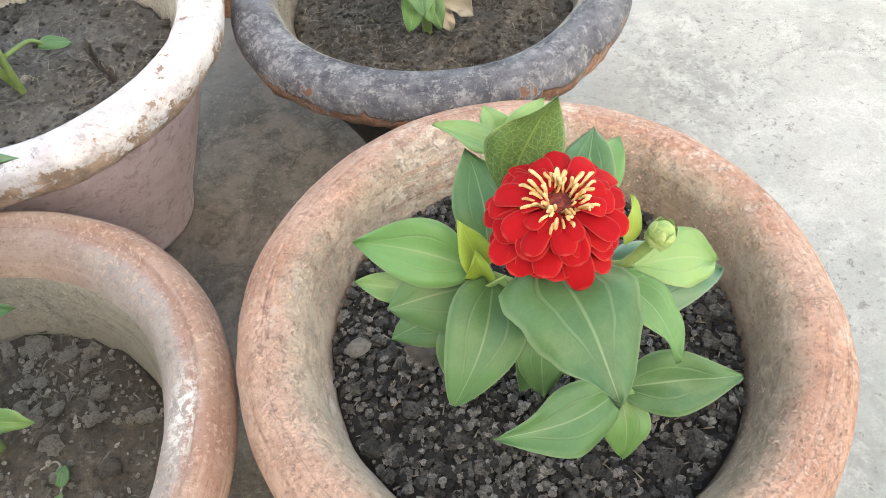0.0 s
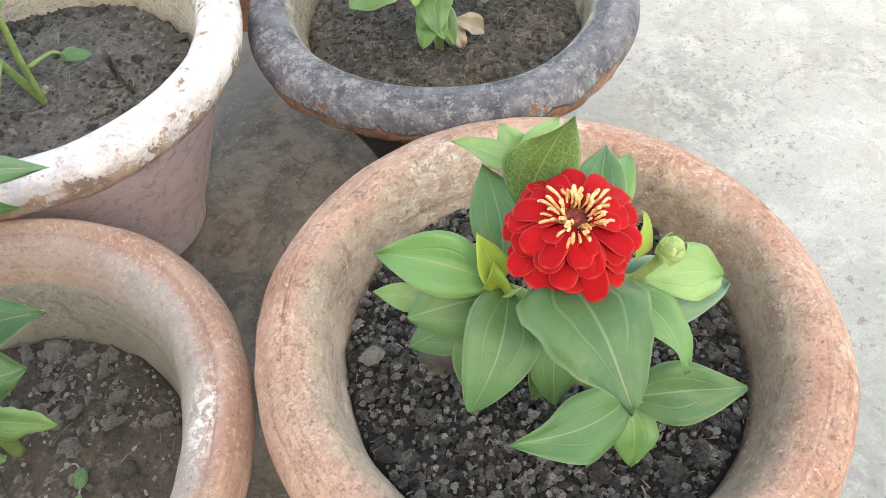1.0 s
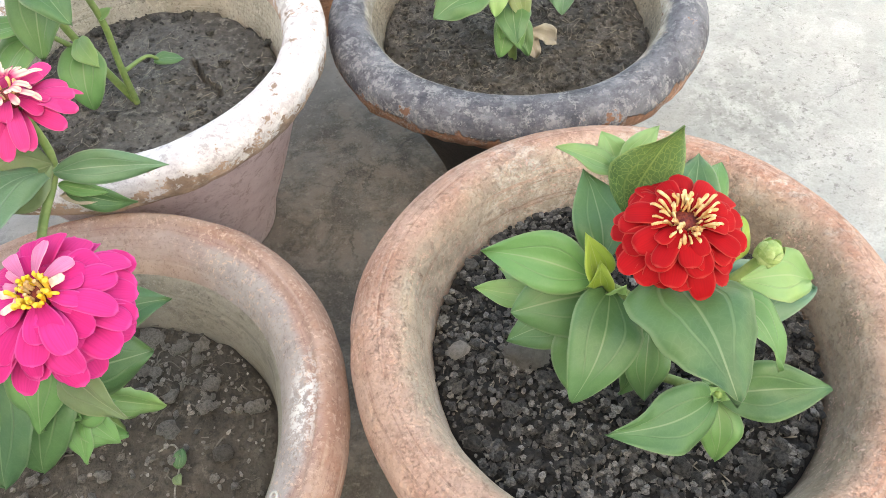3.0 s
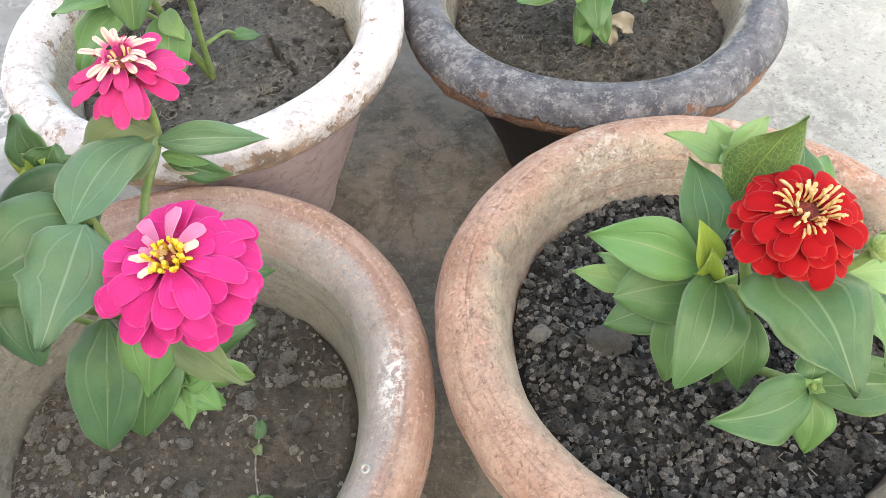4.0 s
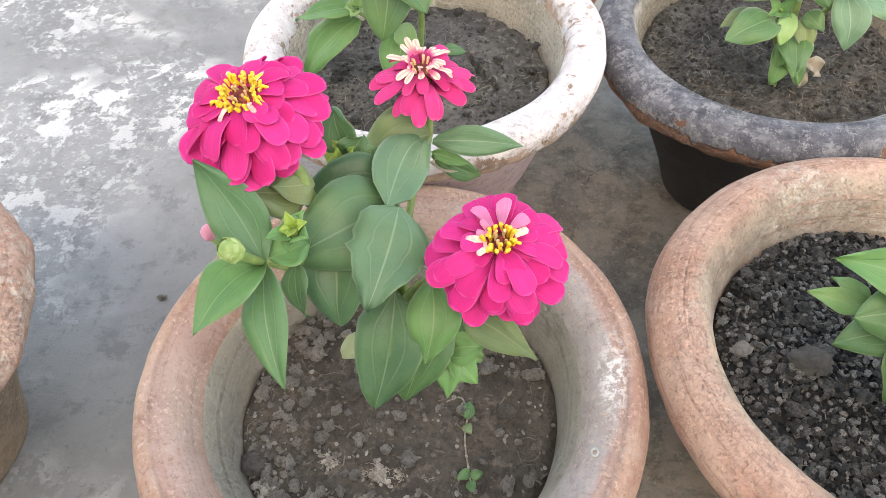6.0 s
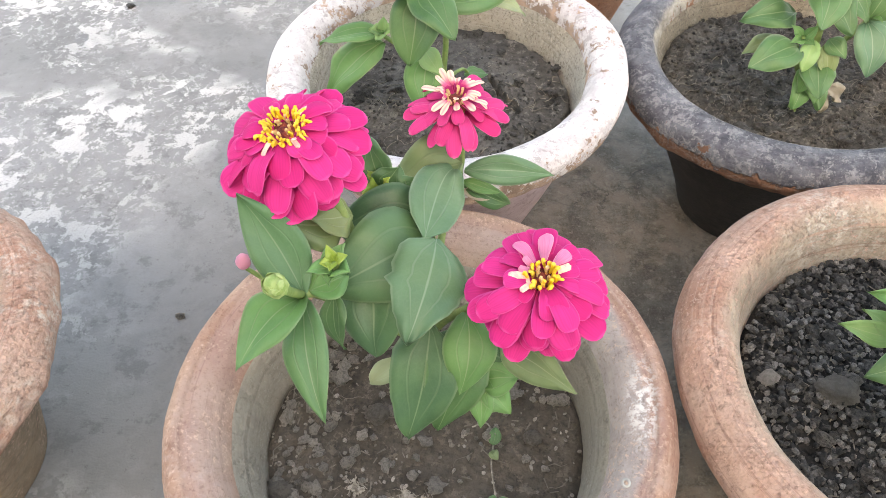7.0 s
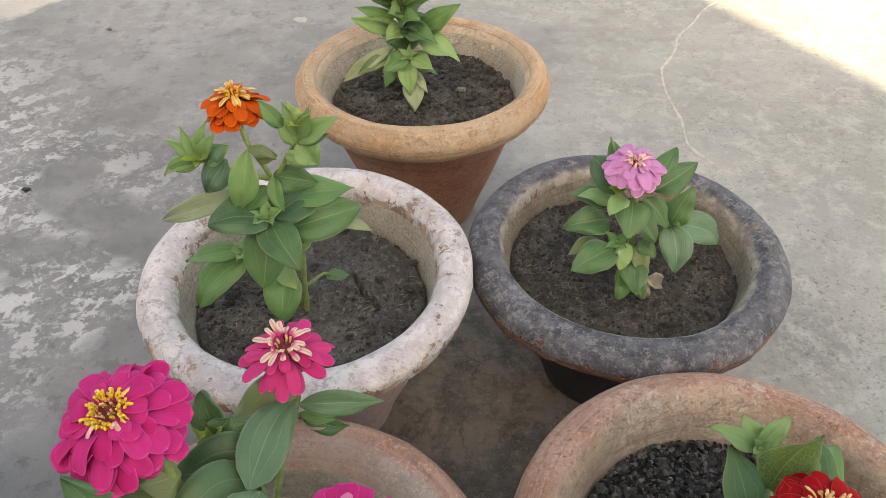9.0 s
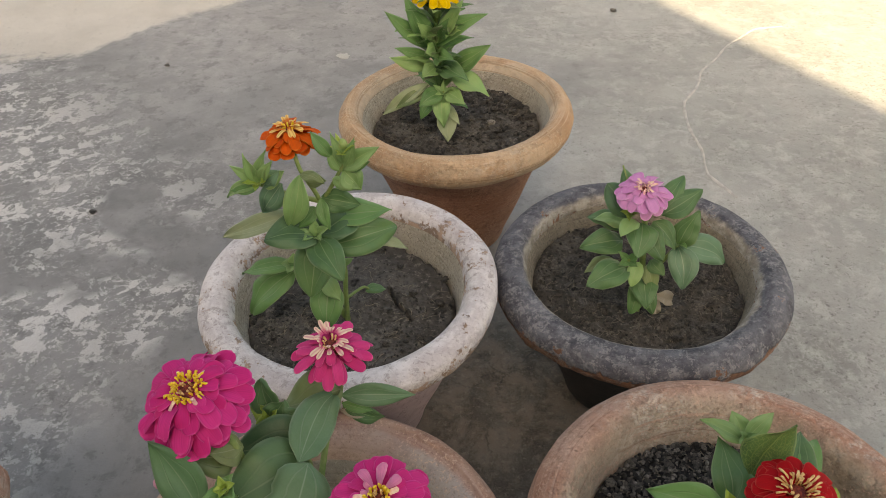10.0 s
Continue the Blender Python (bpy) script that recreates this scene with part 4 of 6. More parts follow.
soil(R_AT, 0.1195, 0.153, SOIL_DARK, "dark crumbly potting soil full of small clods and straw bits", 1.0, 0.003, 0.004, 298, (0.0026, 0.0058), 9000, (0.0010, 0.0030), LUMP_DARK, LUMP_DARK, 480)
soil(P_AT, 0.1125, 0.114, SOIL_MUD, "dry brown silt with pale clods and dead roots", 2.0, 0.002, 0.003, 270, (0.0018, 0.0058), 900, (0.0007, 0.0022), LUMP_PALE, LUMP_PALE, 140, 60,
     lambda x, y: 1.0 if x < -0.065 or (y < -0.06 and x < 0.02) else 0.7 if y > 0.035 and x > 0.0 else 0.22)
soil(W_AT, 0.1165, 0.166, SOIL_GREY, "cracked dry grey soil with fine roots", 3.0, 0.0024, 0.003, 70, (0.002, 0.005), 1300, (0.0006, 0.002), LUMP_SOIL, LUMP_SOIL, 60, 85,
     lambda x, y: 1.0 if x > 0.03 and y < 0.02 or x < -0.02 else 0.35)
soil(V_AT, 0.1175, 0.158, SOIL_BROWN, "cracked brown soil with fine dead roots", 4.0, 0.0045, 0.003, 120, (0.002, 0.005), 3000, (0.0006, 0.0022), LUMP_BROWN, LUMP_BROWN, 60, 210)
soil(Y_AT, 0.1185, 0.188, SOIL_BROWN, "dark brown soil with small clods", 5.0, 0.003, 0.003, 220, (0.0025, 0.0065), 1600, (0.001, 0.003), LUMP_BROWN, LUMP_BROWN, 20)
soil(L_AT, 0.1195, 0.155, SOIL_MUD, "dry brown silt", 6.0, 0.002)

# ---- plants ----
UP = (0, -0.35, 1)


def rosette(plant, centre, axis, count, length, width, mat, seed, rise=0.6, bud=0.0, bud_mat=None):
    """Small leaves round a shoot tip, with a bud in the middle."""
    rnd = random.Random(seed)
    c, w = Vector(centre), unit(axis)
    a = w.orthogonal().normalized()
    b = w.cross(a)
    for k in range(count):
        an = 2 * math.pi * (k + rnd.uniform(-0.2, 0.2)) / count + seed
        way = a * math.cos(an) + b * math.sin(an)
        size = length * rnd.uniform(0.75, 1.1)
        leaf(plant, c + way * 0.001, c + way * size + w * size * rise * rnd.uniform(0.6, 1.2), width * rnd.uniform(0.85, 1.1), w - way * 0.5, 0.06, 0.3, mat)
    if bud:
        part("bud", knob(c + w * bud * 0.7, w, bud * 0.75, bud * 1.7, seed, 0.12), bud_mat or BUD, plant)


def bud_on_stalk(plant, start, centre, axis, size, seed):
    c, w = Vector(centre), unit(axis)
    stalk(plant, [start, (Vector(start) + c) / 2 - w * 0.002, c], 0.0022, 0.0025)
    bud = part("bud", knob(c, w, size, size * 2.0, seed, 0.1), BUD, plant, "closed green flower bud")
    a = w.orthogonal().normalized()
    b = w.cross(a)
    for level, n in ((-0.5, 7), (0.1, 6)):
        for k in range(n):
            an = 2 * math.pi * (k + level) / n
            way = a * math.cos(an) + b * math.sin(an)
            part("scale", blade(c + way * size * 0.86 + w * size * (level - 0.3), c + way * size * 0.72 + w * size * (level + 0.75), size * 0.85, way, 0.12, -0.3, "oval", 0.0004, 6, 4), BUD_SCALE, bud)


# red zinnia
def spread(plant, factor):
    plant["leaf_spread"] = factor
    return plant


red = spread(plant_base((0.149, 0.168, 0.155), "zinnia plant with one red flower and fresh green leaves"), 1.06)
stalk(red, [(0.149, 0.168, 0.150), (0.147, 0.166, 0.21), (0.143, 0.166, 0.27), (0.144, 0.161, 0.312)], 0.0042, 0.0026)
stalk(red, [(0.148, 0.167, 0.20), (0.137, 0.166, 0.245), (0.1196, 0.163, 0.268)], 0.003, 0.0025)
stalk(red, [(0.149, 0.166, 0.175), (0.162, 0.152, 0.19), (0.1766, 0.1351, 0.205)], 0.003, 0.0024)
stalk(red, [(0.145, 0.166, 0.24), (0.165, 0.165, 0.262), (0.1796, 0.161, 0.2712)], 0.003, 0.002)
stalk(red, [(0.144, 0.17, 0.24), (0.137, 0.195, 0.27), (0.1305, 0.217, 0.288)], 0.003, 0.002)
leaf(red, (0.1131, 0.1668, 0.2689), (0.0604, 0.1799, 0.2794), 0.0265, (0.1, -0.75, 1), 0.10, 0.3)
leaf(red, (0.1188, 0.1690, 0.2535), (0.0733, 0.1600, 0.2545), 0.038, (0, -0.6, 1), 0.06, 0.05, LEAF_MID, "broad", 0.08)
leaf(red, (0.1196, 0.1620, 0.2683), (0.0990, 0.1145, 0.2471), 0.033, (0, -0.9, 1), 0.10, 0.1, LEAF_MID, "broad")
leaf(red, (0.1400, 0.1580, 0.2830), (0.1572, 0.0945, 0.2900), 0.051, (0.12, -0.45, 1), 0.14, -0.1, LEAF_MID, "broad", 0.12, 0.1)
leaf(red, (0.1640, 0.1600, 0.2500), (0.2265, 0.1740, 0.2380), 0.036, (0.1, -0.5, 1), 0.06, 0.1, LEAF_TEAL, "broad")
leaf(red, (0.1660, 0.1580, 0.2720), (0.1928, 0.1245, 0.2480), 0.022, (0.5, -0.4, 1), 0.16, 0.2)
leaf(red, (0.1790, 0.1600, 0.2710), (0.2215, 0.1735, 0.2480), 0.025, (0.1, -0.5, 1), 0.12, 0.15, LEAF_LIGHT)
leaf(red, (0.1730, 0.1570, 0.2680), (0.1800, 0.1480, 0.2710), 0.011, UP, 0.1, 0.1, LEAF_LIGHT, "oval")
leaf(red, (0.1290, 0.1890, 0.2900), (0.1483, 0.1965, 0.3370), 0.030, (-0.25, -1, 0.35), -0.06, 0.1, LEAF_NET)
leaf(red, (0.1190, 0.1760, 0.2700), (0.1133, 0.2205, 0.2870), 0.026, (0.1, -0.7, 1), 0.04, 0.15, LEAF_MID)
leaf(red, (0.1640, 0.1930, 0.2720), (0.1755, 0.2307, 0.2860), 0.023, (0, -0.7, 1), 0.06, 0.12, LEAF_MID)
leaf(red, (0.1680, 0.1950, 0.2700), (0.1860, 0.2280, 0.2800), 0.018, (0.1, -0.6, 1), 0.06, 0.12)
leaf(red, (0.1305, 0.2170, 0.2875), (0.1004, 0.2243, 0.3011), 0.0125, (0, -0.5, 1), 0.02, 0.35, LEAF_LIGHT)
leaf(red, (0.1305, 0.2180, 0.2878), (0.1235, 0.2330, 0.3010), 0.0145, (0, -0.9, 0.6), 0.02, 0.25, LEAF_LIGHT)
leaf(red, (0.1310, 0.2180, 0.2880), (0.1505, 0.2300, 0.3050), 0.013, (0, -0.9, 0.7), 0.04, 0.25, LEAF_LIGHT)
rosette(red, (0.1312, 0.216, 0.289), (0, -0.4, 1), 4, 0.008, 0.006, LEAF_LIGHT, 3, 1.2, 0.0032)
leaf(red, (0.1766, 0.1351, 0.2053), (0.2312, 0.1299, 0.2167), 0.028, (0, -0.6, 1), 0.08, 0.15, LEAF_MID)
leaf(red, (0.1766, 0.1345, 0.2053), (0.1144, 0.1071, 0.2265), 0.0295, (0, -0.65, 1), 0.08, 0.15, LEAF_MID)
leaf(red, (0.1766, 0.1345, 0.2040), (0.1770, 0.1124, 0.1760), 0.0215, (0, -1, 0.7), 0.10, 0.15)
leaf(red, (0.1766, 0.1355, 0.2060), (0.1800, 0.1520, 0.2150), 0.018, (0, -0.4, 1), 0.08, 0.15, LEAF_MID)
rosette(red, (0.1768, 0.134, 0.207), (0, -0.5, 1), 4, 0.006, 0.0055, LEAF_LIGHT, 8, 1.0, 0.0028)
leaf(red, (0.0890, 0.1770, 0.2420), (0.0565, 0.1825, 0.2450), 0.0135, (0, -0.7, 1), 0.06, 0.25, LEAF_LIGHT)
leaf(red, (0.0890, 0.1775, 0.2400), (0.0700, 0.1900, 0.2500), 0.012, (0, -0.7, 1), 0.06, 0.25, LEAF_LIGHT)
stalk(red, [(0.146, 0.167, 0.19), (0.115, 0.172, 0.225), (0.0885, 0.1773, 0.241)], 0.0024, 0.0016)
leaf(red, (0.1150, 0.1640, 0.2700), (0.1062, 0.1700, 0.3010), 0.0135, (0.4, -1, 0.2), 0.06, 0.35, LEAF_LIME)
leaf(red, (0.1165, 0.1620, 0.2700), (0.1120, 0.1580, 0.2900), 0.012, (-0.3, -1, 0.3), 0.06, 0.35, LEAF_LIME)
leaf(red, (0.1200, 0.1610, 0.2690), (0.1235, 0.1520, 0.2830), 0.010, (0.2, -1, 0.5), 0.08, 0.3, LEAF_LIGHT)
leaf(red, (0.1430, 0.1600, 0.2380), (0.1410, 0.1317, 0.2050), 0.021, (0, -1, 0.6), 0.10, 0.2, LEAF_MID)
leaf(red, (0.1440, 0.1600, 0.2200), (0.1310, 0.1400, 0.1950), 0.017, (0, -1, 0.6), 0.10, 0.2, LEAF_MID)
leaf(red, (0.1100, 0.1640, 0.2400), (0.0713, 0.1591, 0.2290), 0.0235, (0, -0.5, 1), 0.08, 0.12, LEAF_MID)
leaf(red, (0.1150, 0.1650, 0.2480), (0.1030, 0.1366, 0.2080), 0.028, (-0.2, -1, 0.7), 0.10, 0.15, LEAF_MID)
leaf(red, (0.1750, 0.1650, 0.2800), (0.1790, 0.1790, 0.2950), 0.009, (0.3, -1, 0.4), 0.1, 0.2, LEAF_LIME)
bud_on_stalk(red, (0.1740, 0.1620, 0.268), (0.1882, 0.1630, 0.288), (0.35, 0.05, 1), 0.0062, 4)
flower(red, (0.1442, 0.1600, 0.3165), (0.0, -0.2, 1), 0.0290, [(12, 0.15, 0.94, -0.5, 0.4, 0.08), (14, 0.15, 1.0, -0.33, 0.39, 0.1), (13, 0.15, 0.95, -0.17, 0.38, 0.1), (12, 0.15, 0.8, -0.03, 0.35, 0.1), (9, 0.18, 0.62, 0.08, 0.28, 0.1)], RED, "red zinnia flower with cream inner florets",
       [(14, 0.22, 0.54, 0.2, 0.024, CREAM), (14, 0.2, 0.44, 0.26, 0.026, CREAM), (13, 0.18, 0.34, 0.29, 0.025, CREAM), (10, 0.14, 0.24, 0.25, 0.024, CREAM)], 3, 0.17)

# magenta zinnia
pink = spread(plant_base((-0.178, 0.172, 0.116), "zinnia plant with three magenta flowers and large leaves"), 1.1)
stalk(pink, [(-0.178, 0.172, 0.112), (-0.175, 0.174, 0.20), (-0.172, 0.176, 0.28), (-0.1735, 0.178, 0.305)], 0.0045, 0.003)
stalk(pink, [(-0.175, 0.178, 0.23), (-0.172, 0.22, 0.262), (-0.1650, 0.252, 0.283), (-0.1670, 0.2555, 0.322)], 0.0026, 0.0022)
stalk(pink, [(-0.175, 0.174, 0.21), (-0.158, 0.158, 0.255), (-0.1145, 0.137, 0.318)], 0.0028, 0.0024)
stalk(pink, [(-0.175, 0.174, 0.23), (-0.205, 0.165, 0.29), (-0.2180, 0.170, 0.33), (-0.2360, 0.177, 0.366)], 0.0032, 0.0024)
stalk(pink, [(-0.176, 0.172, 0.22), (-0.205, 0.145, 0.285), (-0.2274, 0.1261, 0.3089)], 0.003, 0.0022)
stalk(pink, [(-0.176, 0.172, 0.18), (-0.158, 0.15, 0.215), (-0.1413, 0.13, 0.2331)], 0.0026, 0.002)
leaf(pink, (-0.2274, 0.1261, 0.3085), (-0.2557, 0.1460, 0.3569), 0.0245, (0.6, -1, 0.6), -0.05, 0.12, LEAF_DEEP)
leaf(pink, (-0.2274, 0.1250, 0.3085), (-0.2448, 0.0783, 0.3153), 0.022, (0, -0.5, 1), 0.12, 0.18)
leaf(pink, (-0.2270, 0.1245, 0.3080), (-0.2075, 0.0715, 0.2820), 0.0195, (0.1, -0.8, 1), 0.08, 0.15, LEAF_MID)
leaf(pink, (-0.2250, 0.1280, 0.3085), (-0.2080, 0.1420, 0.3080), 0.02, UP, 0.1, 0.15)
bud_on_stalk(pink, (-0.2274, 0.1250, 0.3090), (-0.2300, 0.1080, 0.3400), (-0.25, -0.3, 1), 0.0057, 6)
stalk(pink, [(-0.177, 0.172, 0.19), (-0.225, 0.17, 0.235), (-0.262, 0.165, 0.258), (-0.2777, 0.1635, 0.275)], 0.002, 0.0013)
part("bud", knob((-0.2777, 0.1635, 0.2803), (0.1, 0, 1), 0.0042, 0.013, 4, 0.2), PALE_PINK, pink, "pale pink withered bud")
rosette(pink, (-0.2125, 0.1378, 0.317), (0, -0.4, 1), 5, 0.0125, 0.0095, LEAF_FRESH, 4, 0.9, 0.0036)
rosette(pink, (-0.2125, 0.1378, 0.321), (0, -0.4, 1), 4, 0.007, 0.006, LEAF_LIME, 9, 1.2)
leaf(pink, (-0.1720, 0.1780, 0.3000), (-0.2190, 0.1350, 0.3030), 0.047, (0.05, -0.6, 1), 0.08, 0.02, LEAF_DEEP, "broad", 0.1)
leaf(pink, (-0.1760, 0.1980, 0.2900), (-0.2290, 0.1860, 0.2880), 0.040, (0.05, -0.75, 1), 0.12, 0.05, LEAF_DEEP, "broad", 0.1)
leaf(pink, (-0.1735, 0.1660, 0.3100), (-0.1635, 0.2560, 0.2870), 0.0285, (0.25, -0.7, 1), 0.06, 0.05, LEAF_SAGE, "broad", 0.12)
leaf(pink, (-0.1640, 0.2500, 0.2835), (-0.2060, 0.2330, 0.2800), 0.038, (0, -0.5, 1), 0.10, 0.12, LEAF_OLIVE, "broad")
leaf(pink, (-0.1670, 0.1665, 0.3100), (-0.1745, 0.1105, 0.2960), 0.0375, (0.3, -0.75, 1), 0.08, -0.03, LEAF_SAGE, "broad", 0.16, 0.3)
leaf(pink, (-0.1620, 0.2440, 0.2837), (-0.1060, 0.2530, 0.2770), 0.0165, (0, -0.8, 1), 0.08, 0.15, LEAF_SAGE)
leaf(pink, (-0.1990, 0.1560, 0.2950), (-0.1960, 0.1175, 0.2680), 0.038, (-0.2, -1, 0.7), 0.06, 0.10, LEAF_DEEP, "broad")
leaf(pink, (-0.2150, 0.1340, 0.3000), (-0.2100, 0.1130, 0.2790), 0.014, (-0.2, -1, 0.7), 0.06, 0.10, LEAF_MID)
leaf(pink, (-0.1690, 0.1450, 0.2650), (-0.1790, 0.1005, 0.2110), 0.036, (-0.1, -0.9, 0.9), 0.08, 0.05, LEAF_DEEP, "broad", 0.12, 0.08)
leaf(pink, (-0.1530, 0.1480, 0.2580), (-0.1620, 0.1040, 0.2130), 0.033, (0.2, -1, 0.8), 0.10, 0.05, LEAF_MID, "broad", 0.12, 0.08)
leaf(pink, (-0.1500, 0.1500, 0.2700), (-0.1500, 0.1150, 0.2420), 0.026, (0.3, -1, 0.8), 0.12, 0.12)
leaf(pink, (-0.1400, 0.1600, 0.2620), (-0.0945, 0.1765, 0.2580), 0.024, (0.1, -0.8, 1), 0.06, 0.12, LEAF_MID)
leaf(pink, (-0.1420, 0.1420, 0.2560), (-0.1040, 0.1560, 0.2450), 0.036, (0.3, -1, 0.7), 0.08, 0.05, LEAF_MID, "broad", 0.15)
leaf(pink, (-0.1500, 0.1520, 0.2020), (-0.1205, 0.1565, 0.1780), 0.017, (0.2, -0.9, 1), 0.08, 0.1, LEAF_LIGHT, "broad", 0.2, 0.3)
leaf(pink, (-0.1300, 0.1300, 0.2720), (-0.0925, 0.1020, 0.2810), 0.019, (0, -0.7, 1), 0.06, 0.15, LEAF_OLIVE)
leaf(pink, (-0.1413, 0.1300, 0.2331), (-0.1240, 0.1255, 0.2080), 0.017, (0.3, -1, 0.8), 0.10, 0.15)
leaf(pink, (-0.1413, 0.1300, 0.2331), (-0.1380, 0.1100, 0.2150), 0.013, (0.1, -1, 0.8), 0.10, 0.15)
leaf(pink, (-0.1413, 0.1300, 0.2331), (-0.1180, 0.1300, 0.2420), 0.019, (0.1, -0.8, 1), 0.12, 0.15)
leaf(pink, (-0.1400, 0.1300, 0.2331), (-0.1220, 0.1180, 0.2190), 0.014, (0.1, -0.8, 1), 0.12, 0.15)
rosette(pink, (-0.1413, 0.129, 0.235), (0.1, -0.6, 1), 4, 0.009, 0.006, LEAF_FRESH, 5, 1.0, 0.002)
leaf(pink, (-0.1920, 0.1640, 0.1900), (-0.2183, 0.1529, 0.1683), 0.014, (0, -0.8, 1), 0.10, 0.2, LEAF_PALE)
leaf(pink, (-0.1760, 0.1700, 0.2000), (-0.1960, 0.1400, 0.1850), 0.02, (0, -0.8, 1), 0.10, 0.2, LEAF_OLIVE)
stalk(pink, [(-0.174, 0.178, 0.25), (-0.195, 0.20, 0.285), (-0.205, 0.210, 0.302)], 0.0026, 0.002)
leaf(pink, (-0.2050, 0.2100, 0.3010), (-0.2134, 0.2228, 0.3250), 0.0185, (0, -1, 0.4), 0.04, 0.12, LEAF_MID, "oval")
leaf(pink, (-0.2030, 0.2080, 0.3000), (-0.1950, 0.2120, 0.3140), 0.018, (0.1, -1, 0.6), 0.06, 0.12, LEAF_MID, "oval")
leaf(pink, (-0.2060, 0.2080, 0.3000), (-0.2200, 0.2120, 0.3080), 0.013, (-0.1, -1, 0.8), 0.06, 0.15, LEAF_LIME)
leaf(pink, (-0.2030, 0.2070, 0.2990), (-0.1840, 0.2100, 0.3080), 0.012, (0.1, -1, 0.8), 0.06, 0.15, LEAF_MID)
rosette(pink, (-0.206, 0.207, 0.300), (0, -0.6, 1), 4, 0.009, 0.0065, LEAF_LIME, 6, 1.0)
leaf(pink, (-0.1630, 0.2440, 0.2720), (-0.1310, 0.2507, 0.2490), 0.0125, (0, -0.8, 1), 0.14, 0.3, LEAF_MID)
leaf(pink, (-0.1630, 0.2430, 0.2760), (-0.1400, 0.2440, 0.2660), 0.0085, (0, -0.8, 1), 0.10, 0.2, LEAF_FRESH)
leaf(pink, (-0.1640, 0.2400, 0.2700), (-0.1450, 0.2520, 0.2560), 0.010, (0.2, -0.8, 1), 0.14, 0.5, WITHERED)
leaf(pink, (-0.2150, 0.1700, 0.3150), (-0.2430, 0.1530, 0.3280), 0.026, (0, -0.8, 1), 0.08, 0.12, LEAF_OLIVE)
leaf(pink, (-0.2120, 0.1720, 0.3180), (-0.2280, 0.1560, 0.3300), 0.02, (0, -0.8, 1), 0.08, 0.12, LEAF_OLIVE)
HEAD = [(12, 0.15, 0.98, -0.6, 0.41, 0.1), (13, 0.15, 1.03, -0.4, 0.41, 0.12), (13, 0.15, 0.97, -0.22, 0.39, 0.11), (12, 0.15, 0.82, -0.06, 0.35, 0.1), (9, 0.15, 0.62, 0.06, 0.31, 0.1)]
flower(pink, (-0.1125, 0.1325, 0.3275), (0.02, -0.18, 1), 0.0336, HEAD + [(7, 0.17, 0.5, 0.05, 0.26, 0.1), (3, 0.2, 0.62, 0.24, 0.2, 0.06, PALE_PINK, 90, 120), (2, 0.2, 0.5, 0.2, 0.1, 0.06, PALE_PINK, 158, 50), (4, 0.2, 0.46, 0.17, 0.095, 0.08, CREAM_PINK, 195, 80), (1, 0.2, 0.5, 0.2, 0.1, 0.06, CREAM_PINK, 22, 10)], PINK, "magenta zinnia flower with golden florets",
       [(14, 0.17, 0.25, 0.2, 0.029, GOLD), (12, 0.13, 0.19, 0.25, 0.028, GOLD), (7, 0.07, 0.11, 0.21, 0.022, CREAM)], 4, 0.15)
flower(pink, (-0.2378, 0.1770, 0.3665), (-0.12, -0.22, 1), 0.0374, HEAD + [(8, 0.2, 0.55, 0.07, 0.3, 0.1), (5, 0.26, 0.46, 0.14, 0.07, 0.08, CREAM_PINK)], PINK, "large magenta zinnia flower with golden florets",
       [(26, 0.24, 0.35, 0.12, 0.021, GOLD), (24, 0.21, 0.3, 0.17, 0.021, GOLD), (18, 0.17, 0.24, 0.19, 0.019, GOLD), (9, 0.1, 0.14, 0.17, 0.018, CREAM)], 5, 0.19)
flower(pink, (-0.1677, 0.2565, 0.3255), (0.02, -0.06, 1), 0.0305, [(13, 0.15, 1.0, -0.3, 0.29, 0.1), (9, 0.15, 0.95, -0.17, 0.28, 0.1), (9, 0.15, 0.62, 0.0, 0.25, 0.1), (13, 0.24, 0.6, 0.24, 0.125, 0.03, CREAM_TIP), (11, 0.22, 0.44, 0.34, 0.11, 0.03, CREAM_TIP)], CORAL, "small magenta zinnia flower with cream inner petals",
       [(9, 0.14, 0.24, 0.2, 0.03, CREAM)], 6, 0.2)

# orange zinnia
orange = spread(plant_base((-0.207, 0.436, 0.168), "tall zinnia plant with one orange flower"), 1.14)
stalk(orange, [(-0.207, 0.436, 0.160), (-0.203, 0.432, 0.21), (-0.200, 0.432, 0.25), (-0.206, 0.428, 0.30), (-0.212, 0.424, 0.34), (-0.224, 0.424, 0.37), (-0.2315, 0.438, 0.392)], 0.0028, 0.0018)
stalk(orange, [(-0.207, 0.440, 0.160), (-0.222, 0.432, 0.22), (-0.2250, 0.420, 0.27), (-0.2160, 0.412, 0.300)], 0.0034, 0.0024)
stalk(orange, [(-0.210, 0.425, 0.330), (-0.193, 0.42, 0.36), (-0.1809, 0.42, 0.3812)], 0.0021, 0.0016)
stalk(orange, [(-0.212, 0.424, 0.335), (-0.238, 0.42, 0.345), (-0.2617, 0.42, 0.3546)], 0.0026, 0.0018)
leaf(orange, (-0.2149, 0.4090, 0.3030), (-0.2530, 0.3831, 0.3230), 0.031, UP, 0.08, 0.12, LEAF_DEEP, "oval")
leaf(orange, (-0.2149, 0.4080, 0.3020), (-0.2190, 0.3705, 0.2630), 0.033, (0, -0.9, 0.8), 0.10, 0.12, LEAF_MID, "oval")
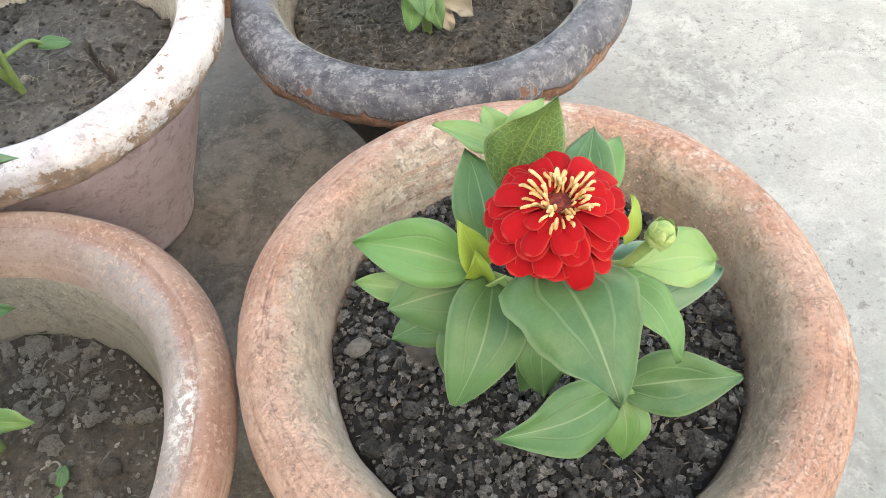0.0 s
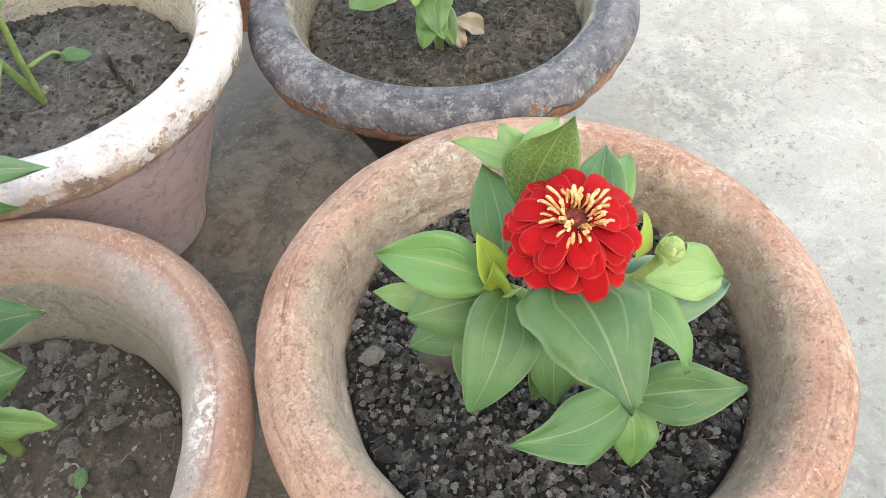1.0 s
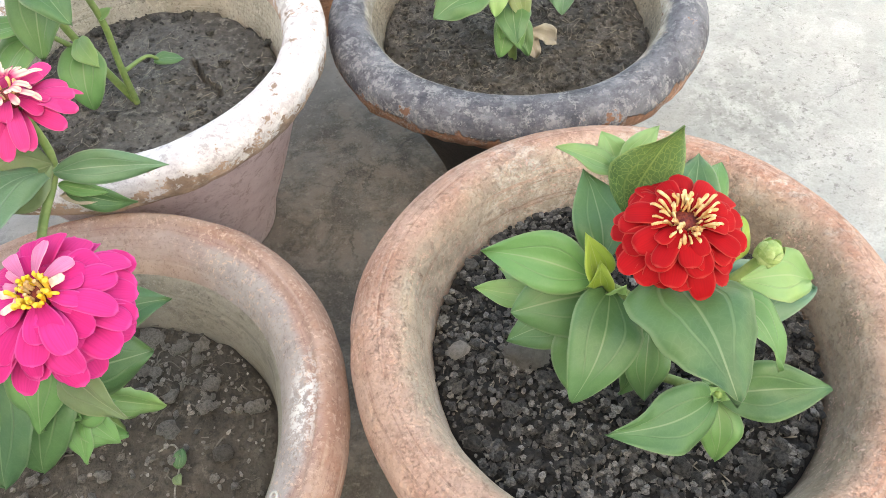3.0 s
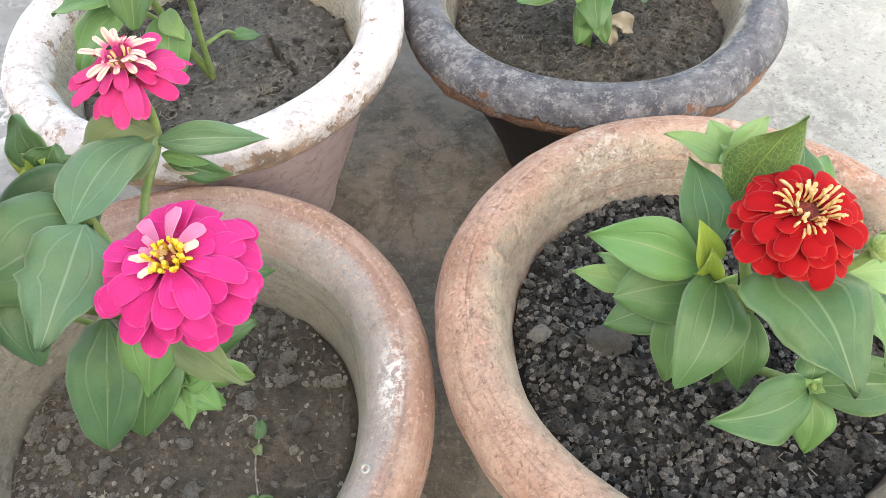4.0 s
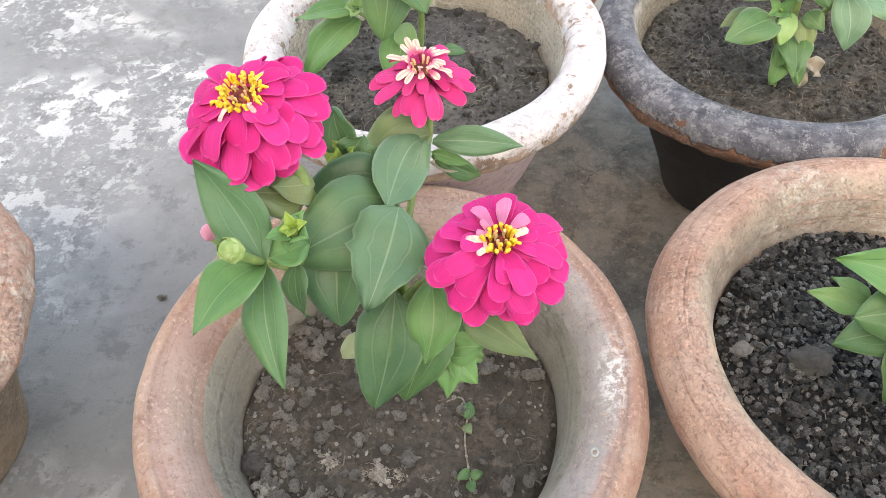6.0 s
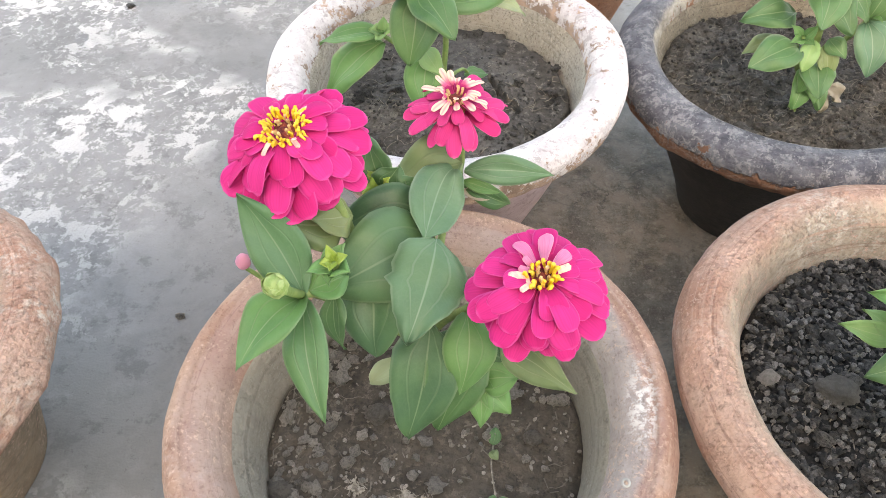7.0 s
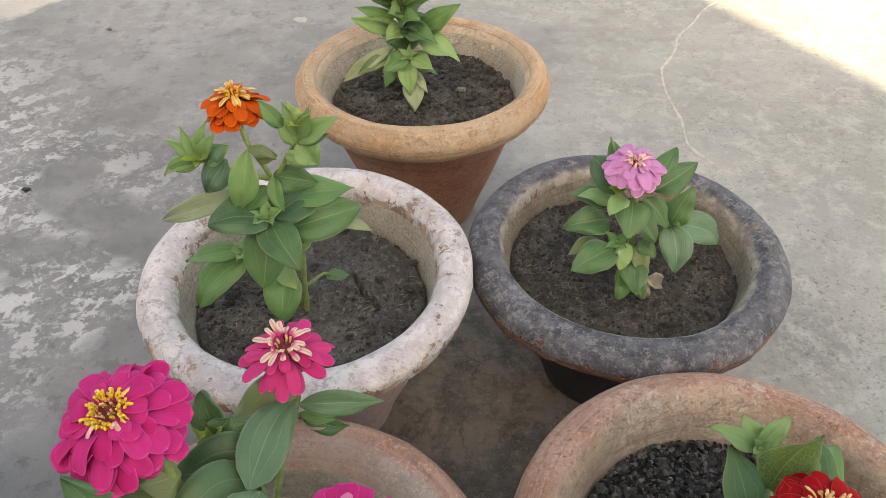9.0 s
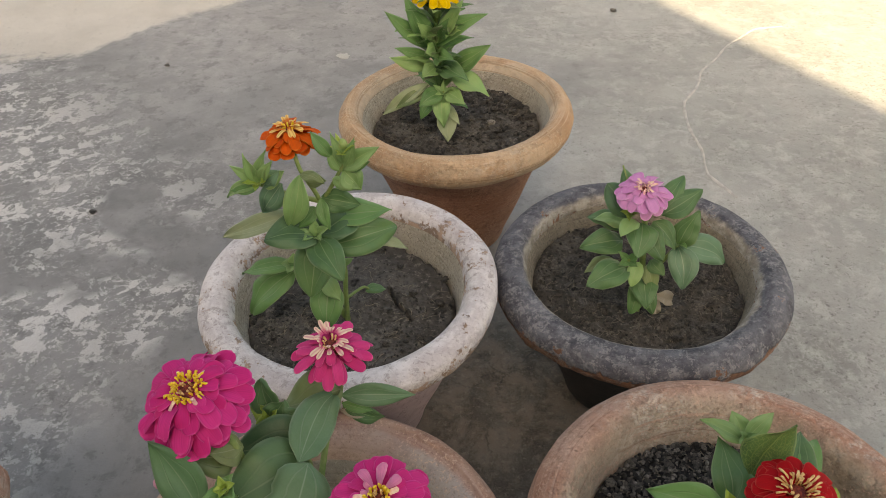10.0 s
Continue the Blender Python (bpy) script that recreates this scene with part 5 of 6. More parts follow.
leaf(orange, (-0.2140, 0.4085, 0.3030), (-0.1825, 0.3620, 0.2960), 0.027, (0.2, -0.6, 1), 0.10, 0.12, LEAF_MID, "oval")
leaf(orange, (-0.2130, 0.4100, 0.3040), (-0.1780, 0.4420, 0.3110), 0.033, (0, -0.6, 1), 0.08, 0.12, LEAF_DEEP, "oval")
leaf(orange, (-0.2080, 0.4120, 0.2880), (-0.1440, 0.4402, 0.2960), 0.031, (0.1, -0.7, 1), 0.12, 0.12, LEAF_MID, "oval")
leaf(orange, (-0.2080, 0.4300, 0.3120), (-0.1500, 0.4500, 0.3060), 0.026, (0, -0.6, 1), 0.10, 0.15, LEAF_FRESH)
rosette(orange, (-0.2149, 0.4077, 0.305), (0, -0.4, 1), 5, 0.015, 0.009, LEAF_LIGHT, 2, 1.1)
leaf(orange, (-0.2520, 0.4300, 0.2400), (-0.3060, 0.4185, 0.1880), 0.031, (-0.3, -0.7, 1), 0.10, 0.15, LEAF_FRESH, "oval")
leaf(orange, (-0.2500, 0.4300, 0.2500), (-0.3055, 0.4235, 0.2455), 0.0185, UP, 0.06, 0.15, LEAF_FRESH)
stalk(orange, [(-0.221, 0.433, 0.215), (-0.238, 0.431, 0.235), (-0.2510, 0.43, 0.246)], 0.0022, 0.0018)
rosette(orange, (-0.2500, 0.4290, 0.249), (-0.2, -0.4, 1), 4, 0.013, 0.01, LEAF_LIGHT, 7, 0.8)
leaf(orange, (-0.2120, 0.4180, 0.2400), (-0.2140, 0.3830, 0.2080), 0.028, (0, -1, 0.7), 0.10, 0.12, LEAF_FRESH, "oval")
leaf(orange, (-0.2150, 0.4160, 0.2450), (-0.1990, 0.3960, 0.2350), 0.016, (0, -1, 0.8), 0.10, 0.12, LEAF_LIGHT)
leaf(orange, (-0.2320, 0.4300, 0.3180), (-0.3199, 0.4350, 0.2783), 0.018, (0, -0.7, 1), 0.10, 0.2, LEAF_PALE)
leaf(orange, (-0.2230, 0.4190, 0.3660), (-0.2385, 0.4030, 0.3160), 0.0200, (0.25, -1, 0.5), 0.14, 0.45, LEAF_LIGHT)
leaf(orange, (-0.2230, 0.4200, 0.3660), (-0.2010, 0.4160, 0.3600), 0.0095, (0.2, -0.7, 0.8), 0.22, -0.2, LEAF_OLIVE)
leaf(orange, (-0.2080, 0.4200, 0.3400), (-0.2000, 0.4050, 0.3160), 0.011, (0.2, -1, 0.5), 0.1, 0.12, LEAF_FRESH)
leaf(orange, (-0.2140, 0.4180, 0.3320), (-0.2290, 0.4040, 0.3180), 0.013, (-0.1, -1, 0.5), 0.1, 0.12, LEAF_FRESH)
leaf(orange, (-0.2420, 0.4210, 0.3550), (-0.2640, 0.4120, 0.3280), 0.0220, (-0.1, -1, 0.5), 0.12, 0.12, LEAF_TEAL, "broad")
leaf(orange, (-0.2590, 0.4210, 0.3540), (-0.2400, 0.4170, 0.3720), 0.0170, (0.1, -1, 0.6), 0.06, 0.12, LEAF_TEAL)
leaf(orange, (-0.2210, 0.4240, 0.3600), (-0.2020, 0.4260, 0.3560), 0.0127, (0, -0.9, 0.6), 0.16, 0.2, LEAF_OLIVE)
leaf(orange, (-0.2617, 0.4200, 0.3546), (-0.2715, 0.4200, 0.3870), 0.0102, (0.1, -1, 0.2), 0.06, 0.3, LEAF_LIGHT)
leaf(orange, (-0.2610, 0.4200, 0.3546), (-0.2510, 0.4200, 0.3900), 0.0106, (-0.1, -1, 0.2), 0.06, 0.3, LEAF_LIGHT)
leaf(orange, (-0.2617, 0.4200, 0.3540), (-0.2970, 0.4200, 0.3390), 0.0106, (0, -0.8, 1), 0.14, 0.3, LEAF_LIGHT)
leaf(orange, (-0.2580, 0.4200, 0.3540), (-0.2380, 0.4180, 0.3700), 0.0145, (0.1, -1, 0.5), 0.06, 0.2, LEAF_LIGHT)
rosette(orange, (-0.2617, 0.419, 0.355), (-0.1, -0.4, 1), 5, 0.012, 0.007, LEAF_LIME, 4, 1.0, 0.0025)
leaf(orange, (-0.1820, 0.4200, 0.3740), (-0.1500, 0.4200, 0.3960), 0.0145, (0.3, -1, 0.6), 0.12, 0.2, LEAF_LIGHT)
leaf(orange, (-0.1830, 0.4190, 0.3720), (-0.1680, 0.4120, 0.3560), 0.0195, (0.1, -1, 0.5), 0.06, 0.12, LEAF_LIGHT)
leaf(orange, (-0.1840, 0.4200, 0.3700), (-0.1960, 0.4230, 0.3930), 0.0110, (0, -1, 0.3), 0.06, 0.2, LEAF_LIGHT)
leaf(orange, (-0.1930, 0.4220, 0.3840), (-0.2095, 0.4260, 0.4060), 0.0110, (0.2, -1, 0.4), 0.06, 0.2, LEAF_FRESH)
rosette(orange, (-0.1809, 0.42, 0.386), (0.05, -0.1, 1), 5, 0.011, 0.0065, LEAF_LIME, 5, 1.5, 0.0045)
part("bud", knob((-0.1808, 0.42, 0.398), (0, 0, 1), 0.0042, 0.013, 3, 0.15), BUD, orange)
stalk(orange, [(-0.203, 0.436, 0.20), (-0.19, 0.452, 0.20), (-0.1850, 0.4600, 0.1900)], 0.0018, 0.0012)
leaf(orange, (-0.1880, 0.4560, 0.1920), (-0.1690, 0.4680, 0.1830), 0.0105, UP, 0.06, 0.1, LEAF_MID, "oval")
leaf(orange, (-0.1700, 0.4350, 0.2800), (-0.1365, 0.4489, 0.2576), 0.009, (0, -0.8, 1), 0.1, 0.2, LEAF_PALE)
leaf(orange, (-0.2010, 0.4300, 0.2500), (-0.1900, 0.4350, 0.2560), 0.006, (0, -0.8, 1), 0.1, 0.2, LEAF_LIGHT)
for base, tip, width, mat in (
        ((-0.1812, 0.4200, 0.3760), (-0.1700, 0.4180, 0.4060), 0.0095, LEAF_LIGHT), ((-0.1815, 0.4200, 0.3770), (-0.1905, 0.4190, 0.4100), 0.0090, LEAF_LIGHT),
        ((-0.1805, 0.4195, 0.3740), (-0.1580, 0.4170, 0.3830), 0.0110, LEAF_FRESH), ((-0.2610, 0.4195, 0.3550), (-0.2860, 0.4190, 0.3740), 0.0090, LEAF_LIGHT),
        ((-0.2610, 0.4195, 0.3560), (-0.2440, 0.4170, 0.3830), 0.0090, LEAF_LIGHT), ((-0.2620, 0.4190, 0.3540), (-0.2900, 0.4160, 0.3500), 0.0085, LEAF_FRESH),
        ((-0.1940, 0.4190, 0.3630), (-0.1680, 0.4110, 0.3590), 0.0110, LEAF_LIGHT),
        ((-0.2080, 0.4220, 0.3400), (-0.1720, 0.4220, 0.3330), 0.0200, LEAF_MID)):
    leaf(orange, base, tip, width, (0, -1, 0.5), 0.08, 0.2, mat)
flower(orange, (-0.2330, 0.4420, 0.3965), (0.02, -0.02, 1), 0.0266, [(9, 0.15, 0.92, -0.5, 0.5, 0.16), (10, 0.15, 1.0, -0.26, 0.47, 0.12), (9, 0.15, 0.88, -0.1, 0.42, 0.1), (7, 0.15, 0.64, 0.03, 0.34, 0.1), (14, 0.2, 0.68, 0.2, 0.115, 0.08, YELLOW_TIP), (11, 0.18, 0.48, 0.3, 0.11, 0.06, YELLOW_TIP)], ORANGE, "orange zinnia flower with yellow inner florets",
       [(12, 0.12, 0.26, 0.26, 0.03, GOLD)], 7)

# lilac zinnia
lilac = spread(plant_base((0.103, 0.472, 0.160), "compact zinnia plant with one lilac flower"), 1.06)
leaf(lilac, (0.1010, 0.4680, 0.2100), (0.0900, 0.4370, 0.1900), 0.019, (0, -1, 0.6), 0.1, 0.15, LEAF_FRESH, "oval")
leaf(lilac, (0.1030, 0.4680, 0.2050), (0.1130, 0.4420, 0.1860), 0.019, (0.1, -1, 0.6), 0.1, 0.15, LEAF_MID, "broad")
stalk(lilac, [(0.103, 0.472, 0.155), (0.101, 0.474, 0.22), (0.096, 0.478, 0.28), (0.0915, 0.480, 0.312)], 0.004, 0.0024)
stalk(lilac, [(0.102, 0.473, 0.20), (0.120, 0.474, 0.23), (0.1324, 0.4744, 0.2515)], 0.0026, 0.002)
stalk(lilac, [(0.102, 0.473, 0.19), (0.088, 0.462, 0.215), (0.0800, 0.4560, 0.2370)], 0.0026, 0.002)
leaf(lilac, (0.0780, 0.4790, 0.2520), (0.0355, 0.4665, 0.2560), 0.030, UP, 0.10, 0.12, LEAF_MID, "broad")
leaf(lilac, (0.0810, 0.4560, 0.2370), (0.0420, 0.4270, 0.2400), 0.028, (-0.1, -0.5, 1), 0.10, 0.12, LEAF_MID, "oval")
leaf(lilac, (0.1000, 0.4620, 0.2230), (0.1018, 0.4277, 0.2070), 0.027, (0, -0.9, 0.8), 0.10, 0.12, LEAF_MID, "broad")
leaf(lilac, (0.0880, 0.4880, 0.2780), (0.0600, 0.5100, 0.3000), 0.029, (0, -0.8, 0.8), 0.06, 0.12, LEAF_DEEP, "oval")
leaf(lilac, (0.0900, 0.4880, 0.2840), (0.0760, 0.5200, 0.3130), 0.020, (0, -0.9, 0.6), 0.06, 0.12, LEAF_MID, "broad")
leaf(lilac, (0.0820, 0.4850, 0.2650), (0.0480, 0.4950, 0.2680), 0.017, UP, 0.10, 0.15, LEAF_LIGHT, "oval")
leaf(lilac, (0.0820, 0.4900, 0.2600), (0.0430, 0.5050, 0.2640), 0.022, UP, 0.08, 0.12, LEAF_MID, "broad")
leaf(lilac, (0.0930, 0.4720, 0.2800), (0.0860, 0.4400, 0.2620), 0.030, (-0.1, -0.9, 0.8), 0.10, 0.12, LEAF_MID, "broad")
leaf(lilac, (0.0950, 0.4730, 0.2750), (0.1120, 0.4430, 0.2580), 0.026, (0.2, -0.9, 0.8), 0.10, 0.12, LEAF_MID, "broad")
leaf(lilac, (0.0850, 0.4700, 0.2850), (0.0700, 0.4480, 0.2830), 0.016, UP, 0.08, 0.15, LEAF_LIGHT, "oval")
leaf(lilac, (0.1324, 0.4744, 0.2515), (0.1885, 0.4862, 0.2200), 0.030, (0, -0.7, 1), 0.12, 0.12, LEAF_TEAL, "broad")
leaf(lilac, (0.1320, 0.4735, 0.2505), (0.1370, 0.4430, 0.2200), 0.030, (0.1, -1, 0.7), 0.10, 0.12, LEAF_TEAL, "broad")
leaf(lilac, (0.1324, 0.4750, 0.2520), (0.1480, 0.4830, 0.2880), 0.026, (-0.2, -1, 0.4), 0.06, 0.12, LEAF_MID, "broad")
leaf(lilac, (0.1120, 0.4820, 0.2830), (0.1520, 0.5058, 0.2980), 0.025, (-0.1, -0.9, 0.8), 0.08, 0.12, LEAF_MID, "broad")
leaf(lilac, (0.1080, 0.4840, 0.2860), (0.1350, 0.5150, 0.3080), 0.021, (0, -0.9, 0.8), 0.08, 0.12, LEAF_MID, "broad")
leaf(lilac, (0.1040, 0.4760, 0.2800), (0.1260, 0.4620, 0.2560), 0.021, (0.2, -1, 0.6), 0.10, 0.12, LEAF_MID, "broad")
leaf(lilac, (0.0930, 0.4600, 0.2400), (0.0860, 0.4400, 0.2250), 0.015, (0, -1, 0.7), 0.10, 0.12, LEAF_LIGHT, "oval")
leaf(lilac, (0.1030, 0.4620, 0.2350), (0.1100, 0.4450, 0.2150), 0.016, (0, -1, 0.6), 0.12, 0.2, LEAF_OLIVE)
leaf(lilac, (0.1060, 0.4660, 0.2380), (0.1190, 0.4520, 0.2300), 0.016, (0.1, -1, 0.6), 0.12, 0.2, LEAF_MID, "broad")
leaf(lilac, (0.0960, 0.4580, 0.2200), (0.0900, 0.4390, 0.2050), 0.013, (0, -1, 0.7), 0.10, 0.12, LEAF_FRESH, "oval")
leaf(lilac, (0.0980, 0.4600, 0.2100), (0.1050, 0.4380, 0.1960), 0.014, (0, -1, 0.6), 0.10, 0.12, LEAF_FRESH, "oval")
leaf(lilac, (0.0720, 0.4720, 0.2300), (0.0400, 0.4560, 0.2280), 0.015, UP, 0.08, 0.12, LEAF_OLIVE)
rosette(lilac, (0.083, 0.458, 0.243), (-0.1, -0.6, 1), 4, 0.013, 0.0085, LEAF_FRESH, 3, 0.8, 0.0022)
rosette(lilac, (0.082, 0.476, 0.289), (-0.2, -0.4, 1), 4, 0.012, 0.0085, LEAF_LIME, 7, 0.8, 0.0026)
rosette(lilac, (0.131, 0.473, 0.254), (0.2, -0.4, 1), 3, 0.011, 0.0075, LEAF_FRESH, 9, 0.9)
stalk(lilac, [(0.085, 0.492, 0.29), (0.079, 0.508, 0.306), (0.0740, 0.5160, 0.3180)], 0.001, 0.0009)
leaf(lilac, (0.1120, 0.4600, 0.1950), (0.1420, 0.4760, 0.1680), 0.015, (0, -0.9, 1), 0.12, 0.5, WITHERED, 'leaf', 0.5)
leaf(lilac, (0.1080, 0.4600, 0.1950), (0.1220, 0.4560, 0.1690), 0.013, (0.2, -1, 0.6), 0.12, 0.4, WITHERED, 'leaf', 0.5)
flower(lilac, (0.0906, 0.4790, 0.3150), (0.0, -0.16, 1), 0.0285, [(12, 0.15, 0.96, -0.3, 0.42, 0.1), (13, 0.15, 0.96, -0.18, 0.4, 0.1), (12, 0.15, 0.78, -0.06, 0.34, 0.1), (11, 0.18, 0.56, 0.08, 0.24, 0.08), (10, 0.18, 0.38, 0.2, 0.075, 0.06, CREAM_PINK)], LILAC, "lilac zinnia flower with a brownish centre",
       [(9, 0.12, 0.3, 0.18, 0.02, CREAM_PINK), (7, 0.08, 0.16, 0.16, 0.02, CREAM_PINK)], 8, 0.12)

# yellow zinnia
yellow = spread(plant_base((-0.130, 0.800, 0.190), "upright leafy zinnia plant with one yellow flower"), 0.95)
stalk(yellow, [(-0.130, 0.800, 0.185), (-0.134, 0.798, 0.26), (-0.136, 0.794, 0.33), (-0.1376, 0.79, 0.378)], 0.004, 0.0026)
leaf(yellow, (-0.1500, 0.7900, 0.2600), (-0.2164, 0.7800, 0.2180), 0.020, (0, -0.8, 1), 0.08, 0.3, LEAF_PALE)
leaf(yellow, (-0.1500, 0.7900, 0.2500), (-0.1950, 0.7700, 0.2350), 0.018, (0, -0.8, 1), 0.08, 0.3, LEAF_OLIVE)
leaf(yellow, (-0.1260, 0.7780, 0.2300), (-0.1218, 0.7500, 0.1940), 0.028, (0, -1, 0.7), 0.06, 0.15, LEAF_PALE)
leaf(yellow, (-0.1290, 0.7750, 0.2560), (-0.1275, 0.7480, 0.2180), 0.025, (0, -1, 0.7), 0.10, 0.2, LEAF_LIGHT)
leaf(yellow, (-0.1280, 0.7750, 0.2560), (-0.1600, 0.7500, 0.2480), 0.026, (-0.1, -0.9, 0.9), 0.12, 0.2, LEAF_FRESH)
leaf(yellow, (-0.1270, 0.7750, 0.2560), (-0.1000, 0.7550, 0.2520), 0.024, (0.1, -0.9, 0.9), 0.12, 0.2, LEAF_LIGHT)
leaf(yellow, (-0.1200, 0.7850, 0.2850), (-0.0682, 0.7750, 0.3247), 0.029, (-0.4, -1, 0.6), 0.06, 0.2, LEAF_FRESH)
leaf(yellow, (-0.1200, 0.7850, 0.2800), (-0.0662, 0.7650, 0.2600), 0.030, (0.1, -0.8, 1), 0.10, 0.2, LEAF_LIGHT)
leaf(yellow, (-0.1300, 0.7850, 0.2900), (-0.0950, 0.7500, 0.2900), 0.028, (0.1, -0.9, 0.8), 0.10, 0.2, LEAF_MID)
leaf(yellow, (-0.1480, 0.7880, 0.2850), (-0.1976, 0.7750, 0.3060), 0.021, (0.3, -1, 0.6), 0.06, 0.25, LEAF_LIGHT)
leaf(yellow, (-0.1450, 0.7900, 0.3000), (-0.1900, 0.7800, 0.3180), 0.016, (0.2, -1, 0.8), 0.06, 0.25, LEAF_FRESH)
leaf(yellow, (-0.1400, 0.7900, 0.3150), (-0.0748, 0.7800, 0.3640), 0.026, (-0.4, -1, 0.6), 0.06, 0.2, LEAF_FRESH)
leaf(yellow, (-0.1420, 0.7900, 0.3150), (-0.2000, 0.7850, 0.3640), 0.024, (0.4, -1, 0.6), 0.06, 0.2, LEAF_FRESH)
leaf(yellow, (-0.1340, 0.7880, 0.3200), (-0.0995, 0.7800, 0.3820), 0.020, (-0.3, -1, 0.4), 0.06, 0.25, LEAF_LIGHT)
leaf(yellow, (-0.1420, 0.7880, 0.3200), (-0.1718, 0.7800, 0.3850), 0.026, (0.3, -1, 0.4), 0.06, 0.25, LEAF_FRESH)
leaf(yellow, (-0.1380, 0.7850, 0.3100), (-0.1500, 0.7550, 0.3200), 0.027, (0, -1, 0.6), 0.10, 0.2, LEAF_LIGHT)
leaf(yellow, (-0.1360, 0.7850, 0.3050), (-0.1150, 0.7550, 0.3150), 0.026, (0.1, -1, 0.6), 0.10, 0.2, LEAF_FRESH)
leaf(yellow, (-0.1380, 0.7850, 0.2900), (-0.1550, 0.7600, 0.2850), 0.024, (0, -1, 0.6), 0.10, 0.2, LEAF_LIGHT)
leaf(yellow, (-0.1330, 0.7850, 0.3300), (-0.1200, 0.7650, 0.3600), 0.020, (0, -1, 0.4), 0.06, 0.2, LEAF_FRESH)
leaf(yellow, (-0.1400, 0.7850, 0.3300), (-0.1550, 0.7650, 0.3550), 0.020, (0, -1, 0.4), 0.06, 0.2, LEAF_LIGHT)
leaf(yellow, (-0.1200, 0.7800, 0.2400), (-0.0953, 0.7700, 0.2350), 0.013, UP, 0.08, 0.1, LEAF_FRESH, "oval")
leaf(yellow, (-0.1220, 0.7800, 0.2350), (-0.1060, 0.7600, 0.2150), 0.012, (0, -1, 0.8), 0.08, 0.1, LEAF_PALE)
leaf(yellow, (-0.1450, 0.7800, 0.2400), (-0.1600, 0.7650, 0.2200), 0.018, (0, -1, 0.8), 0.08, 0.1, LEAF_FRESH)
for k in range(44):
    rnd = random.Random(k)
    a, h = k * 2.4, 0.245 + k * 0.0029
    start = Vector((-0.135, 0.793, h))
    leaf(yellow, start, start + Vector((math.cos(a), math.sin(a), 0.3 + 0.8 * rnd.random())) * rnd.uniform(0.032, 0.052), rnd.uniform(0.011, 0.017), (-0.4 * math.cos(a), -0.4 * math.sin(a) - 0.3, 1), 0.1, 0.2, (LEAF_LIGHT, LEAF_FRESH, LEAF_MID, LEAF_OLIVE)[k % 4])
rosette(yellow, (-0.128, 0.772, 0.258), (0, -0.8, 1), 5, 0.013, 0.008, LEAF_LIGHT, 3, 0.9, 0.002)
rosette(yellow, (-0.118, 0.78, 0.335), (0.1, -0.5, 1), 5, 0.014, 0.009, LEAF_LIGHT, 5, 1.1)
rosette(yellow, (-0.155, 0.78, 0.325), (-0.1, -0.5, 1), 5, 0.014, 0.009, LEAF_FRESH, 6, 1.1)
flower(yellow, (-0.1376, 0.7900, 0.3860), (0, -0.1, 1), 0.030, [(13, 0.15, 1.0, -0.24, 0.36, 0.1), (12, 0.15, 0.9, -0.1, 0.34, 0.1), (10, 0.15, 0.66, 0.03, 0.3, 0.1)], YELLOW, "yellow zinnia flower", [(12, 0.15, 0.35, 0.28, 0.04, GOLD)], 9)

# ---- small things ----
def rough_ball(name, material, seed):
    """A round lump of clay with a crumbly skin."""
    bm = bmesh.new()
    bmesh.ops.create_icosphere(bm, subdivisions=4, radius=1.0)
    for v in bm.verts:
        q = v.co + Vector((seed, 0, 0))
        v.co *= 1 + 0.22 * noise.noise(q * 1.4) + 0.16 * noise.noise(q * 4) + 0.12 * noise.noise(q * 9)
    mesh = bpy.data.meshes.new(name)
    bm.to_mesh(mesh)
    bm.free()
    mesh.materials.append(material)
    return mesh


def lone_stone(name, at, size, material, label, category, seed):
    ob = new(name, rough_ball(name, material, seed) if name == "clay_lump" else clod_meshes(name, material, 1, seed)[0])
    ob.location, ob.scale = (at[0], at[1], at[2] + size * 0.45), (size, size * 0.8, size * (0.12 if name == "paint_flake" else 0.7))
    if name == "paint_flake":
        ob.location.z = at[2] + size * 0.06
    return tagged(ob, label, category)


lone_stone("pebble", (-0.4568, 0.2958, 0), 0.0045, LUMP_PALE, "small pale pebble lying on the concrete", "stone", 3)
lone_stone("pebble", (-0.7315, 0.8198, 0), 0.0065, LUMP_DARK, "small dark pebble lying on the concrete", "stone", 5)
lone_stone("pebble", (-0.0660, 0.8020, 0.193), 0.0055, LUMP_PALE, "pale pebble lying on the soil", "stone", 7)
lone_stone("pebble", (-0.8071, 1.3569, 0), 0.006, LUMP_PALE, "tiny pale pebble lying on the concrete", "stone", 21)
lone_stone("pebble", (0.2066, 1.6622, 0), 0.008, LUMP_DARK, "small dark pebble lying on the concrete", "stone", 23)
lone_stone("clay_lump", (0.0871, 0.1885, 0.156), 0.013, LUMP_GREY, "large grey clay lump on the dark soil", "clod", 9)
lone_stone("pale_stone", (0.0446, 0.1942, 0.156), 0.0075, LUMP_GREY, "pale flat stone on the dark soil", "stone", 11)


